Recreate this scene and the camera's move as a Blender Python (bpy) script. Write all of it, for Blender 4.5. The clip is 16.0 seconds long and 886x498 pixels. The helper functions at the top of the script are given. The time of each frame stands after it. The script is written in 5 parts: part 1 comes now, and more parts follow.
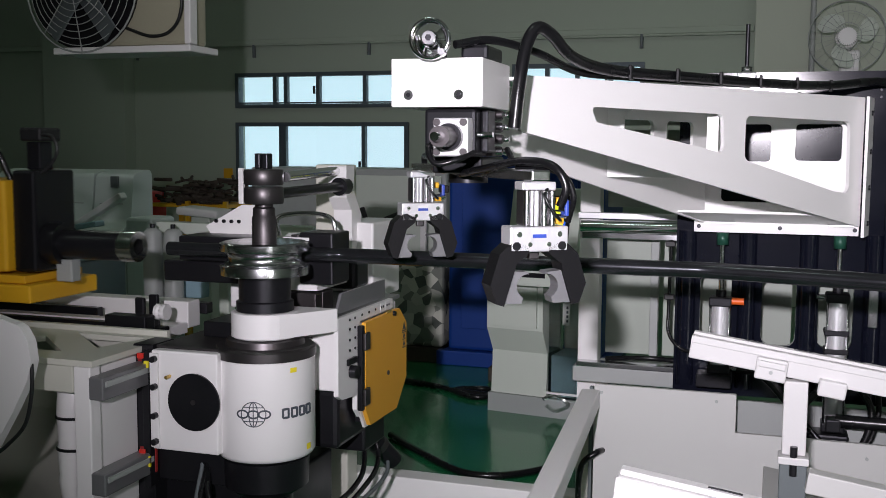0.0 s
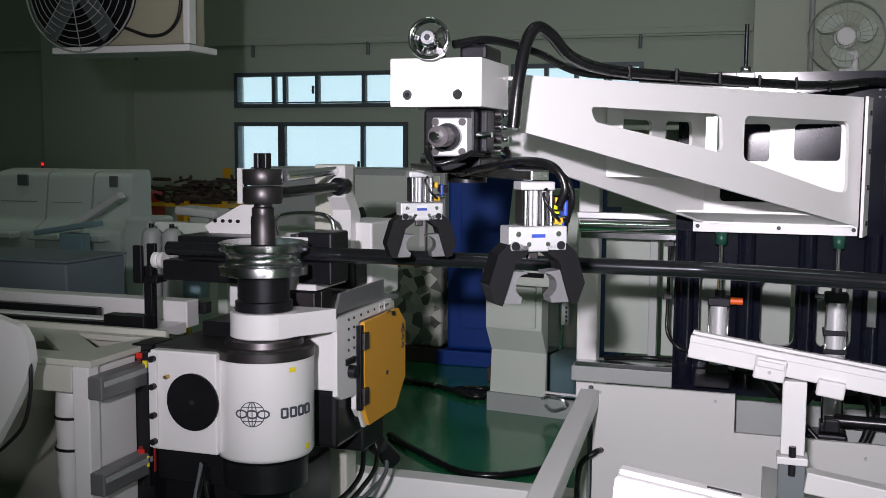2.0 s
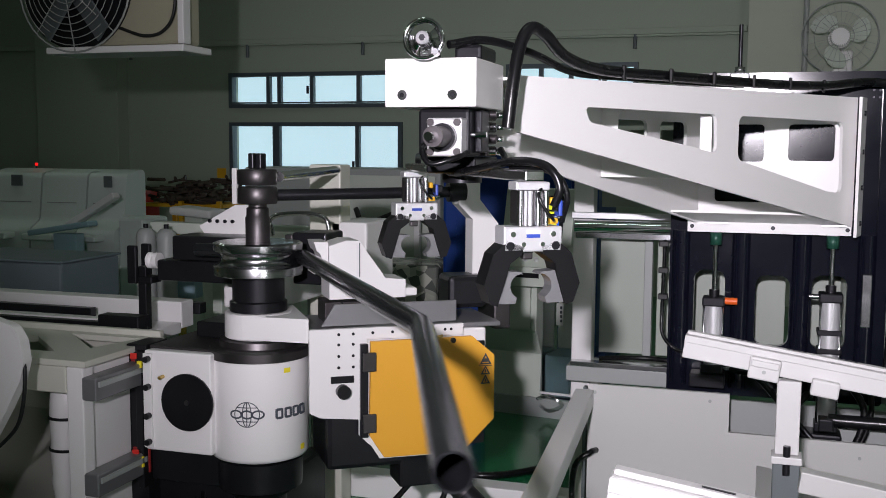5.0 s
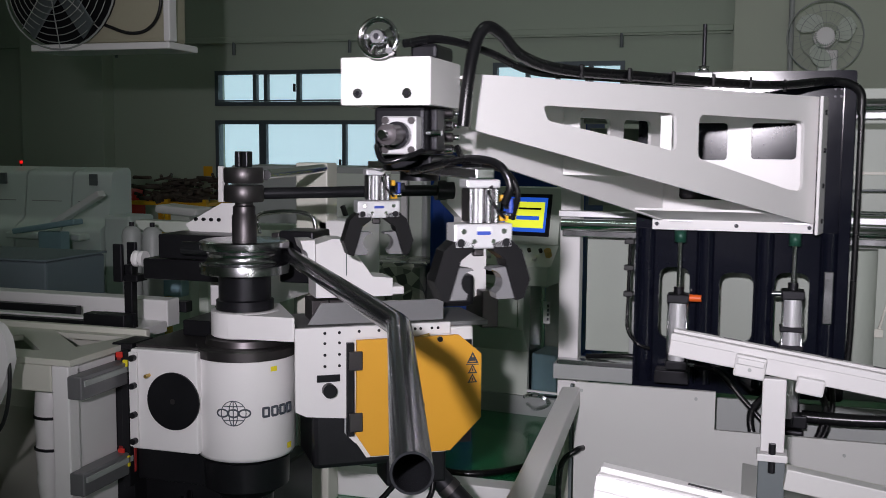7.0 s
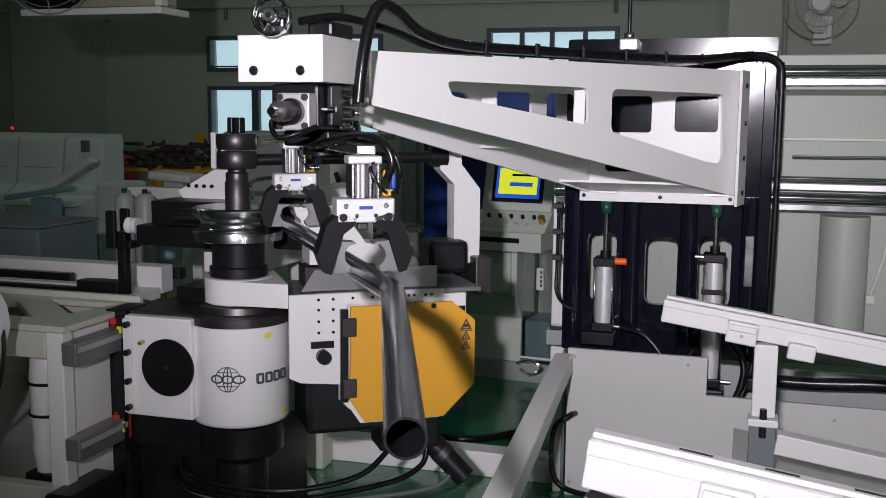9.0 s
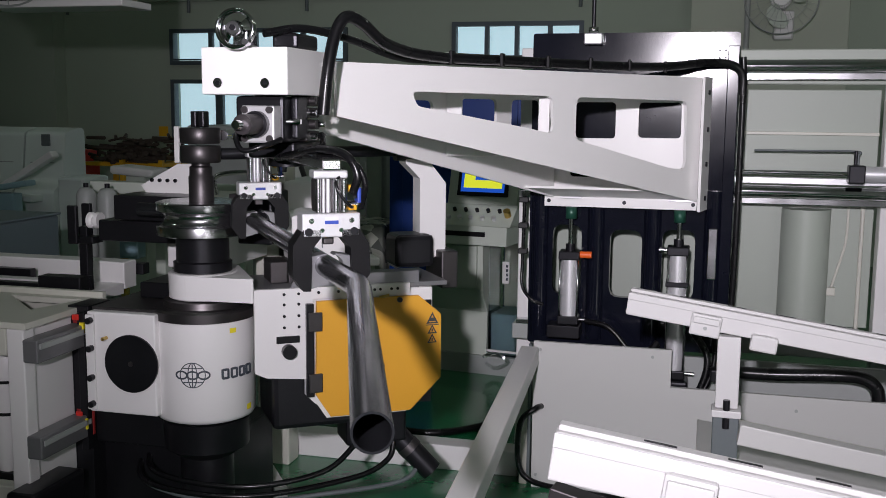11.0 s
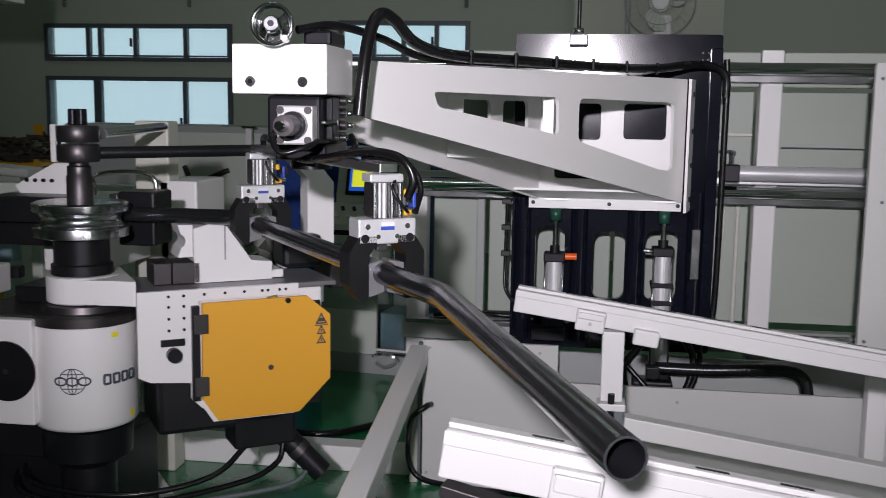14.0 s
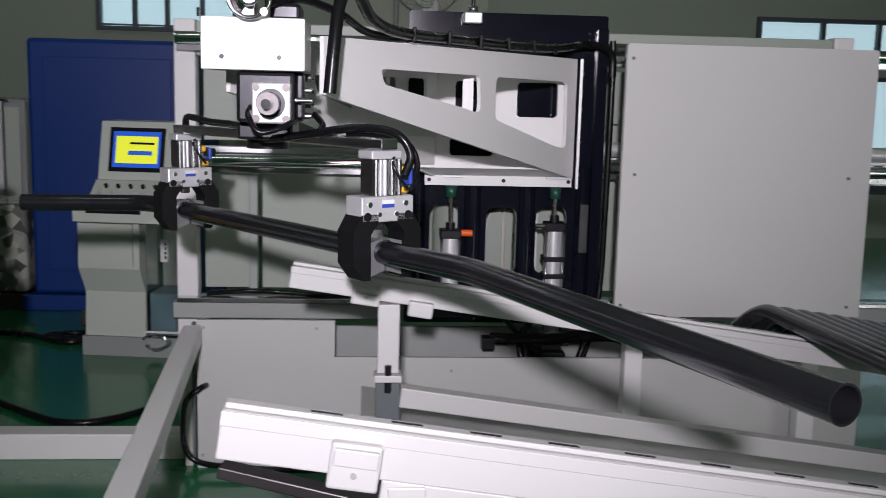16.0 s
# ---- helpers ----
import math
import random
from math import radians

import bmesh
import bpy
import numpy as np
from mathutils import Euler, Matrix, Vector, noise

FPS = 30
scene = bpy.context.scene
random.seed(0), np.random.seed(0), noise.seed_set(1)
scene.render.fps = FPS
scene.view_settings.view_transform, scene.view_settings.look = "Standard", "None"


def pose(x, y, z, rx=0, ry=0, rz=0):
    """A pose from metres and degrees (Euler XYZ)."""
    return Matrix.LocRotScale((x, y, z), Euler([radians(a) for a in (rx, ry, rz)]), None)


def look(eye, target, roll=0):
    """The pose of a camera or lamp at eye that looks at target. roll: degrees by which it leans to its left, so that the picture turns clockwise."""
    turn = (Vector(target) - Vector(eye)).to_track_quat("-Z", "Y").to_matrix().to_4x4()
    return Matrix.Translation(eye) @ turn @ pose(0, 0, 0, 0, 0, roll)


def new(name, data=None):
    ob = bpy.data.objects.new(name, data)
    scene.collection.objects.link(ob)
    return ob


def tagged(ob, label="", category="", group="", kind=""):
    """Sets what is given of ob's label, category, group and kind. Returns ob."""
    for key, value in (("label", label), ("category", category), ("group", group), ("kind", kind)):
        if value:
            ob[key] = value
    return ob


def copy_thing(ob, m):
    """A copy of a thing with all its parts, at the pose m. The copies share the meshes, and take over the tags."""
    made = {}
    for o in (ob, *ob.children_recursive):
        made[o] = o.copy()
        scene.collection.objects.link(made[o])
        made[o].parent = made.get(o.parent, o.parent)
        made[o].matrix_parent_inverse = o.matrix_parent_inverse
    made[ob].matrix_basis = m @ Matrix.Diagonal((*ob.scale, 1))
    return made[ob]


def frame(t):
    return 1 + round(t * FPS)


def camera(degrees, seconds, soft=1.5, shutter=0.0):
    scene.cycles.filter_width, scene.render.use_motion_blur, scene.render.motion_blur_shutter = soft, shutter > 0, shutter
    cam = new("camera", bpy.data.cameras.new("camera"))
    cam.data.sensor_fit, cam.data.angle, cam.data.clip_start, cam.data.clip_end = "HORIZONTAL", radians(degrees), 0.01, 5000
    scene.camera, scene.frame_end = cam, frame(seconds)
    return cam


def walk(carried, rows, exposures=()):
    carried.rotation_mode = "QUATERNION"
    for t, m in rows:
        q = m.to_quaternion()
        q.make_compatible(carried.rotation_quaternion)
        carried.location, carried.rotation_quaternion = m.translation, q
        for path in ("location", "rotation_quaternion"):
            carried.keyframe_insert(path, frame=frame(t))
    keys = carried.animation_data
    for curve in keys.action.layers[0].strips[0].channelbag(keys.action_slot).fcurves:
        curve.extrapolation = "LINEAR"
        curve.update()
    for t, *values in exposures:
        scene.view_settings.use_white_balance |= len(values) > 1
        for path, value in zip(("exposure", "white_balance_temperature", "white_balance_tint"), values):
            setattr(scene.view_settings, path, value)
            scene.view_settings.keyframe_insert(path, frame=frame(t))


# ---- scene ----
cam = camera(47.0, 16.0, soft=0.5, shutter=0.4)
EYE = (0.0, 0.0, 1.7)


def aim(t, yaw, pitch, roll):
    return t, pose(*EYE, 90 + pitch, roll, 18.0 + yaw)


walk(cam, [
    aim(0.0, 0.0, -5.6, -0.36), aim(0.2, -0.1, -5.6, -0.36), aim(0.5, -0.18, -5.6, -0.37), aim(1.0, -0.16, -5.61, -0.38),
    aim(1.5, -0.1, -5.61, -0.37), aim(2.0, -0.06, -5.61, -0.37), aim(2.5, -0.01, -5.61, -0.36), aim(3.0, -0.01, -5.61, -0.36),
    aim(5.0, -0.35, -5.6, -0.38), aim(5.5, -0.68, -5.6, -0.4), aim(6.0, -1.01, -5.6, -0.42), aim(6.5, -1.07, -5.64, -0.43),
    aim(7.0, -1.08, -5.69, -0.45), aim(7.5, -1.25, -5.9, -0.46), aim(8.0, -1.38, -6.63, -0.5), aim(8.5, -1.39, -7.11, -0.5),
    aim(9.0, -1.44, -7.56, -0.49), aim(9.5, -2.01, -7.83, -0.51), aim(10.0, -2.8, -7.86, -0.54), aim(10.5, -3.2, -7.87, -0.54),
    aim(12.0, -3.46, -7.89, -0.54), aim(12.5, -3.5, -7.89, -0.54), aim(13.0, -3.98, -7.86, -0.55), aim(13.5, -6.45, -7.82, -0.69),
    aim(14.0, -9.63, -7.85, -0.86), aim(14.5, -12.23, -8.09, -0.97), aim(15.0, -14.76, -8.69, -1.0), aim(15.5, -18.11, -8.93, -1.14),
    aim(16.0, -22.3, -9.0, -1.45),
], exposures=[(0.0, 0.0), (3.2, -0.02), (5.3, -0.17), (10, -0.39), (12.5, -0.39), (14.5, -0.47), (16.0, -0.47)])

# ---- light ----
world = bpy.data.worlds.new("world")
scene.world = world
world.use_nodes = True
sky = world.node_tree.nodes.new("ShaderNodeTexSky")
sky.sky_type, sky.sun_disc = "NISHITA", False
sky.sun_elevation, sky.sun_rotation = radians(50), radians(20)
world.node_tree.nodes["Background"].inputs[1].default_value = 0.06
world.node_tree.links.new(sky.outputs[0], world.node_tree.nodes["Background"].inputs[0])


def area(name, eye, target, watts, sx, sy, colour):
    data = bpy.data.lights.new(name, "AREA")
    data.energy, data.shape, data.size, data.size_y, data.color = watts, "RECTANGLE", sx, sy, colour
    ob = new(name, data)
    ob.matrix_world = look(eye, target)
    return ob


beam = bpy.data.lights.new("film_lamp", "SPOT")
beam.energy, beam.spot_size, beam.spot_blend, beam.shadow_soft_size, beam.color = 1120, radians(80), 1.0, 0.06, (1.0, 0.93, 1.03)
new("film_lamp", beam).matrix_world = look((-0.12, -1.05, 2.2), (-0.2, 4.2, 2.2))
# tall daylit windows in the wall behind the camera
SOUTH_WINDOWS = [(5.0, 6.5), (6.9, 8.4)]
for wx0, wx1 in SOUTH_WINDOWS:
    area("window_daylight", ((wx0 + wx1) / 2, -5.97, 1.7), ((wx0 + wx1) / 2 - 0.38 * 6, 0, 1.7), 60, 1.4, 1.9, (1.0, 0.98, 1.0))
TUBE_LIGHTS = [(-6.5, 2.0), (-6.5, 7.5), (-1.5, 2.2), (-1.5, 8.5), (3.5, 2.2), (3.5, 8.5)]
for lx, ly in TUBE_LIGHTS:
    area("ceiling_tube_glow", (lx, ly, 4.9), (lx, ly + 0.001, 0), 8.0, 1.2, 0.2, (0.86, 1.0, 0.88))


# ---- materials ----
def mat(name, colour, rough=0.5, metal=0.0, grain=40.0, vary=0.12, bump=0.05, stain=2.5, wear=0.1, coat=0.0, spread=(1, 1, 1), shine=0.5):
    m = bpy.data.materials.new(name)
    m.use_nodes = True
    n, l = m.node_tree.nodes, m.node_tree.links
    b = n["Principled BSDF"]
    b.inputs["Metallic"].default_value, b.inputs["Coat Weight"].default_value, b.inputs["Specular IOR Level"].default_value = metal, coat, shine
    co = n.new("ShaderNodeTexCoord")
    mp = n.new("ShaderNodeMapping")
    mp.inputs["Scale"].default_value = spread
    l.new(co.outputs["Object"], mp.inputs[0])
    fine, large = n.new("ShaderNodeTexNoise"), n.new("ShaderNodeTexNoise")
    fine.inputs["Scale"].default_value, fine.inputs["Detail"].default_value = grain, 6
    large.inputs["Scale"].default_value, large.inputs["Detail"].default_value = stain, 5
    l.new(mp.outputs[0], fine.inputs[0])
    l.new(co.outputs["Object"], large.inputs[0])
    mix = n.new("ShaderNodeMix")
    mix.data_type = "RGBA"
    dark = [c * (1 - vary) for c in colour]
    lite = [min(1, c * (1 + vary)) for c in colour]
    mix.inputs[6].default_value, mix.inputs[7].default_value = (*dark, 1), (*lite, 1)
    add = n.new("ShaderNodeMath")
    add.operation = "MULTIPLY_ADD"
    add.inputs[1].default_value = 0.45
    l.new(fine.outputs[0], add.inputs[0])
    half = n.new("ShaderNodeMath")
    half.operation = "MULTIPLY"
    half.inputs[1].default_value = 0.55
    l.new(large.outputs[0], half.inputs[0])
    l.new(half.outputs[0], add.inputs[2])
    l.new(add.outputs[0], mix.inputs[0])
    l.new(mix.outputs[2], b.inputs["Base Color"])
    rr = n.new("ShaderNodeMapRange")
    rr.inputs[3].default_value, rr.inputs[4].default_value = max(0.02, rough - wear), min(1, rough + wear)
    l.new(large.outputs[0], rr.inputs[0])
    l.new(rr.outputs[0], b.inputs["Roughness"])
    if bump:
        bp = n.new("ShaderNodeBump")
        bp.inputs["Strength"].default_value, bp.inputs["Distance"].default_value = bump, 0.002
        l.new(fine.outputs[0], bp.inputs["Height"])
        l.new(bp.outputs[0], b.inputs["Normal"])
    return m


def glow(name, colour, strength):
    m = bpy.data.materials.new(name)
    m.use_nodes = True
    b = m.node_tree.nodes["Principled BSDF"]
    b.inputs["Base Color"].default_value = (*[c * 0.5 for c in colour], 1)
    b.inputs["Emission Color"].default_value, b.inputs["Emission Strength"].default_value = (*colour, 1), strength
    return m


def wrapped(name):
    """Mottled packed parts under a shiny plastic wrap."""
    m = mat(name, (0.4, 0.4, 0.36), 0.16, 0, 30, 0.1, 0.2, 3)
    n, l = m.node_tree.nodes, m.node_tree.links
    co = [q for q in n if q.bl_idname == "ShaderNodeTexCoord"][0]
    cells, ramp = n.new("ShaderNodeTexVoronoi"), n.new("ShaderNodeValToRGB")
    cells.inputs["Scale"].default_value = 13
    l.new(co.outputs["Object"], cells.inputs["Vector"])
    l.new(cells.outputs["Color"], ramp.inputs[0])
    for k, (at_, colour) in enumerate(((0.25, (0.12, 0.13, 0.12, 1)), (0.75, (0.6, 0.6, 0.53, 1)))):
        ramp.color_ramp.elements[k].position, ramp.color_ramp.elements[k].color = at_, colour
    l.new(ramp.outputs[0], n["Principled BSDF"].inputs["Base Color"])
    return m


def clear(name, colour, rough=0.02):
    m = bpy.data.materials.new(name)
    m.use_nodes = True
    b = m.node_tree.nodes["Principled BSDF"]
    b.inputs["Base Color"].default_value, b.inputs["Roughness"].default_value = (*colour, 1), rough
    b.inputs["Transmission Weight"].default_value, b.inputs["IOR"].default_value = 1.0, 1.45
    return m


WHITE = mat("white_enamel", (0.8, 0.79, 0.785), 0.38, 0, 160, 0.03, 0.06, 3, 0.08)
ARMW = mat("bright_white_enamel", (0.89, 0.88, 0.87), 0.36, 0, 160, 0.03, 0.06, 3, 0.08)
# white enamel darkened in colour, to offset strong lamp light on the near rails
DIMW = mat("dimmed_white_enamel", (0.6, 0.595, 0.59), 0.4, 0, 160, 0.04, 0.06, 2.5, 0.08)
PANELG = mat("grey_green_panel", (0.37, 0.41, 0.36), 0.45, 0, 120, 0.05, 0.05, 1.2, 0.08)
JAWB = mat("black_jaw_pad", (0.006, 0.006, 0.007), 0.5, 0, 70, 0.2, 0.06, 5, 0.1, shine=0.22)
LIGHTG = mat("light_grey_enamel", (0.56, 0.56, 0.545), 0.42, 0, 160, 0.04, 0.06, 1.5, 0.08)
CREAM = mat("cream_enamel", (0.6, 0.6, 0.53), 0.42, 0, 160, 0.05, 0.06, 2, 0.08)
PALE = mat("pale_green_enamel", (0.6, 0.65, 0.58), 0.45, 0, 160, 0.05, 0.05, 2)
GREYP = mat("grey_enamel", (0.36, 0.38, 0.37), 0.45, 0, 120, 0.06, 0.05, 2)
DKGREY = mat("dark_grey_enamel", (0.12, 0.14, 0.145), 0.5, 0, 90, 0.12, 0.05, 2)
WALLP = mat("painted_wall", (0.38, 0.44, 0.36), 0.8, 0, 60, 0.05, 0.12, 0.35)
PILLARP = mat("painted_pillar", (0.5, 0.54, 0.45), 0.8, 0, 60, 0.05, 0.12, 0.5)
CEILP = mat("ceiling_paint", (0.45, 0.48, 0.42), 0.85, 0, 50, 0.06, 0.1, 0.4)
FLOORG = mat("green_epoxy_floor", (0.016, 0.17, 0.065), 0.22, 0, 25, 0.2, 0.03, 0.7, 0.1, 0.3)
BLACK = mat("black_oxide_steel", (0.022, 0.022, 0.026), 0.34, 0.6, 90, 0.25, 0.06, 6, 0.12)
BLACKPL = mat("black_plate_paint", (0.006, 0.007, 0.014), 0.14, 0.0, 60, 0.3, 0.01, 4, 0.05, shine=0.35)
RUBBER = mat("black_rubber", (0.006, 0.006, 0.007), 0.27, 0, 70, 0.2, 0.08, 5, 0.1, shine=0.4)
PLASTIC = mat("black_plastic", (0.012, 0.012, 0.013), 0.5, 0, 90, 0.2, 0.06, 5)
CHROME = mat("ground_steel", (0.62, 0.62, 0.64), 0.2, 1, 60, 0.12, 0.05, 8, 0.1, 0, (1, 1, 8))
POLISH = mat("polished_steel", (0.78, 0.78, 0.8), 0.1, 1, 30, 0.08, 0.03, 6, 0.07)
ALU = mat("anodised_aluminium", (0.74, 0.74, 0.76), 0.36, 0.5, 200, 0.05, 0.05, 6, 0.08)
STEELD = mat("dark_turned_steel", (0.1, 0.092, 0.095), 0.42, 0.9, 50, 0.25, 0.05, 6, 0.1, 0, (1, 1, 12))
ROLLED = mat("rolled_tube_steel", (0.07, 0.073, 0.082), 0.2, 0.85, 30, 0.25, 0.05, 5, 0.12, 0, (1, 1, 1))
ORANGE = mat("orange_paint", (0.78, 0.39, 0.035), 0.45, 0, 120, 0.05, 0.05, 3, 0.06)
YELLOW = mat("yellow_paint", (0.74, 0.4, 0.015), 0.5, 0, 90, 0.05, 0.04, 3)
STICKER = mat("lemon_sticker", (0.85, 0.72, 0.03), 0.5, 0, 90, 0.04, 0.02, 3)
BLUE = mat("blue_enamel", (0.006, 0.042, 0.24), 0.42, 0, 60, 0.1, 0.05, 1)
TEAL = mat("pale_blue_plastic", (0.3, 0.45, 0.52), 0.4, 0, 60, 0.06, 0.03, 2)
REDP = mat("red_plastic", (0.65, 0.03, 0.02), 0.4, 0, 60, 0.08, 0.03, 2)
DKRED = mat("dull_red_wiper", (0.3, 0.02, 0.02), 0.5, 0, 60, 0.08, 0.03, 2)
ORFIT = mat("orange_fitting_plastic", (0.9, 0.14, 0.02), 0.4, 0, 60, 0.05, 0.02, 2)
GREENP = mat("green_joint_paint", (0.02, 0.09, 0.06), 0.4, 0.2, 60, 0.1, 0.05, 3)
INSERT = mat("grey_cast_insert", (0.24, 0.24, 0.25), 0.4, 0.5, 80, 0.1, 0.05, 5)
PALEB = mat("pale_blue_grey_enamel", (0.68, 0.75, 0.72), 0.4, 0, 120, 0.04, 0.03, 2)
BRASS = mat("worn_brass", (0.6, 0.42, 0.14), 0.35, 0.9, 60, 0.1, 0.05, 4)
INK = mat("dark_print", (0.05, 0.06, 0.075), 0.5, 0, 80, 0.05, 0, 3)
LABELB = mat("blue_label", (0.03, 0.07, 0.4), 0.4, 0, 60, 0.05, 0, 3)
FRAMEW = mat("window_frame_steel", (0.09, 0.115, 0.13), 0.5, 0.3, 70, 0.1, 0.04, 2)
BROWN = mat("dusty_brown_scrap", (0.06, 0.045, 0.035), 0.8, 0, 20, 0.4, 0.3, 5)
# yellowed with age, with the shade on the housing darkened into the colour
AGED = mat("shaded_yellowed_plastic", (0.4, 0.38, 0.28), 0.5, 0, 40, 0.1, 0.06, 1.5)
LEAF = mat("leaves", (0.06, 0.2, 0.03), 0.6, 0, 20, 0.4, 0.2, 3)
GLASS = clear("window_glass", (0.93, 0.97, 0.97))
CLEARP = clear("clear_plastic_sheet", (0.9, 0.94, 0.92), 0.12)
DAY = glow("hazy_daylight", (0.6, 0.78, 0.88), 1.0)
SCREENB = glow("screen_blue", (0.02, 0.12, 0.75), 0.8)
SCREENY = glow("screen_yellow", (0.9, 0.95, 0.05), 0.95)
REDLED = glow("red_signal", (1.0, 0.01, 0.01), 1.3)
LAMPW = glow("ceiling_tube_phosphor", (0.9, 1.0, 0.92), 4.0)


# ---- mesh tools ----
def box(bm, x0, x1, y0, y1, z0, z1, bevel=0.0, m=None):
    vs = [bm.verts.new((x, y, z)) for z in (z0, z1) for y in (y0, y1) for x in (x0, x1)]
    fs = [bm.faces.new([vs[i] for i in f]) for f in ((0, 2, 3, 1), (4, 5, 7, 6), (0, 1, 5, 4), (2, 6, 7, 3), (0, 4, 6, 2), (1, 3, 7, 5))]
    if bevel:
        es = list({e for f in fs for e in f.edges})
        r = bmesh.ops.bevel(bm, geom=es, offset=bevel, segments=2, affect="EDGES", profile=0.5)
        vs = list({v for f in r["faces"] for v in f.verts} | {v for v in vs if v.is_valid})
    if m is not None:
        bmesh.ops.transform(bm, matrix=m, verts=[v for v in vs if v.is_valid])
    return bm


def cyl(bm, a, b, r, seg=24, r2=None, cap=True):
    a, b = Vector(a), Vector(b)
    q = (b - a).to_track_quat("Z", "Y")
    r2 = r if r2 is None else r2
    ring = []
    for c, rad in ((a, r), (b, r2)):
        ring.append([bm.verts.new(c + q @ Vector((rad * math.cos(2 * math.pi * i / seg), rad * math.sin(2 * math.pi * i / seg), 0))) for i in range(seg)])
    for i in range(seg):
        f = bm.faces.new((ring[0][i], ring[0][(i + 1) % seg], ring[1][(i + 1) % seg], ring[1][i]))
        f.smooth = True
    if cap:
        bm.faces.new(ring[0][::-1])
        bm.faces.new(ring[1])
    return bm


def lathe(bm, x, y, profile, seg=48):
    """Turned body about a vertical axis; profile: (radius, z) from bottom to top."""
    rings = [[bm.verts.new((x + r * math.cos(2 * math.pi * i / seg), y + r * math.sin(2 * math.pi * i / seg), z)) for i in range(seg)] for r, z in profile]
    for lo, hi in zip(rings, rings[1:]):
        for i in range(seg):
            f = bm.faces.new((lo[i], lo[(i + 1) % seg], hi[(i + 1) % seg], hi[i]))
            f.smooth = True
    bm.faces.new(rings[0][::-1])
    bm.faces.new(rings[-1])
    return bm


def rounded(points, r, seg=5):
    out, n = [], len(points)
    for i in range(n):
        p, a, b = Vector(points[i]), Vector(points[i - 1]), Vector(points[(i + 1) % n])
        da, db = (a - p), (b - p)
        ang = da.angle(db)
        cut = min(r / math.tan(ang / 2), da.length * 0.45, db.length * 0.45)
        pa, pb = p + da.normalized() * cut, p + db.normalized() * cut
        for k in range(seg + 1):
            t = k / seg
            out.append((pa * (1 - t) + p * t) * (1 - t) + (p * (1 - t) + pb * t) * t)
    return [tuple(v) for v in out]


def plate(bm, outer, holes, depth, m):
    """A plate cut from sheet: outline and holes in x, y; thickness along z; set in place by m."""
    b2 = bmesh.new()
    for loop in (outer, *holes):
        vs = [b2.verts.new((*p, 0)) for p in loop]
        for i in range(len(vs)):
            b2.edges.new((vs[i - 1], vs[i]))
    bmesh.ops.triangle_fill(b2, use_beauty=True, edges=b2.edges[:])
    ex = bmesh.ops.extrude_face_region(b2, geom=b2.faces[:])
    bmesh.ops.translate(b2, vec=(0, 0, depth), verts=[v for v in ex["geom"] if isinstance(v, bmesh.types.BMVert)])
    bmesh.ops.recalc_face_normals(b2, faces=b2.faces[:])
    bmesh.ops.transform(b2, matrix=m, verts=b2.verts[:])
    tmp = bpy.data.meshes.new("tmp")
    b2.to_mesh(tmp)
    b2.free()
    bm.from_mesh(tmp)
    bpy.data.meshes.remove(tmp)
    return bm


def upright(a, b):
    """Sheet plane that stands on the ground line a-b: x along it, y up, z to its side."""
    a, b = Vector((*a, 0)), Vector((*b, 0))
    x = (b - a).normalized()
    z = x.cross(Vector((0, 0, 1)))
    return Matrix.Translation(a) @ Matrix((x, (0, 0, 1), z)).transposed().to_4x4()


def spline(points, steps=8):
    p = [Vector(q) for q in points]
    p = [2 * p[0] - p[1], *p, 2 * p[-1] - p[-2]]
    out = []
    for i in range(1, len(p) - 2):
        for k in range(steps):
            t = k / steps
            out.append(0.5 * (2 * p[i] + (p[i + 1] - p[i - 1]) * t + (2 * p[i - 1] - 5 * p[i] + 4 * p[i + 1] - p[i + 2]) * t * t
                              + (3 * p[i] - p[i - 1] - 3 * p[i + 1] + p[i + 2]) * t ** 3))
    return out + [p[-2]]


def sweep(bm, pts, r, seg=12, inner=0.0):
    pts = [Vector(p) for p in pts]
    rings, up = [], None
    for i, p in enumerate(pts):
        d = (pts[min(i + 1, len(pts) - 1)] - pts[max(i - 1, 0)]).normalized()
        if up is None:
            up = d.orthogonal().normalized()
        up = (up - d * up.dot(d)).normalized()
        side = d.cross(up)
        rings.append([[bm.verts.new(p + (up * math.cos(a) + side * math.sin(a)) * rad) for a in [2 * math.pi * k / seg for k in range(seg)]]
                      for rad in ((r, inner) if inner else (r,))])
    for lo, hi in zip(rings, rings[1:]):
        for k in range(seg):
            for w in range(len(lo)):
                q = (lo[w][k], lo[w][(k + 1) % seg], hi[w][(k + 1) % seg], hi[w][k])
                f = bm.faces.new(q if w == 0 else q[::-1])
                f.smooth = True
    for ring, flip in ((rings[0], True), (rings[-1], False)):
        if inner:
            for k in range(seg):
                q = (ring[0][k], ring[0][(k + 1) % seg], ring[1][(k + 1) % seg], ring[1][k])
                bm.faces.new(q[::-1] if flip else q)
        else:
            bm.faces.new(ring[0][::-1] if flip else ring[0])
    return bm


def mesh_object(name, bm, material):
    bmesh.ops.recalc_face_normals(bm, faces=bm.faces[:])
    for e in bm.edges:
        if len(e.link_faces) == 2 and e.calc_face_angle(0.0) > 0.7:
            e.smooth = False
    me = bpy.data.meshes.new(name)
    bm.to_mesh(me)
    bm.free()
    me.materials.append(material)
    return new(name, me)


def part(name, bm, material, parent, label=""):
    ob = mesh_object(name, bm, material)
    ob.parent = parent
    return tagged(ob, label) if label else ob


def thing(name, label, category, group="", at=(0, 0, 0)):
    ob = new(name)
    ob.location = at
    return tagged(ob, label, category, group)


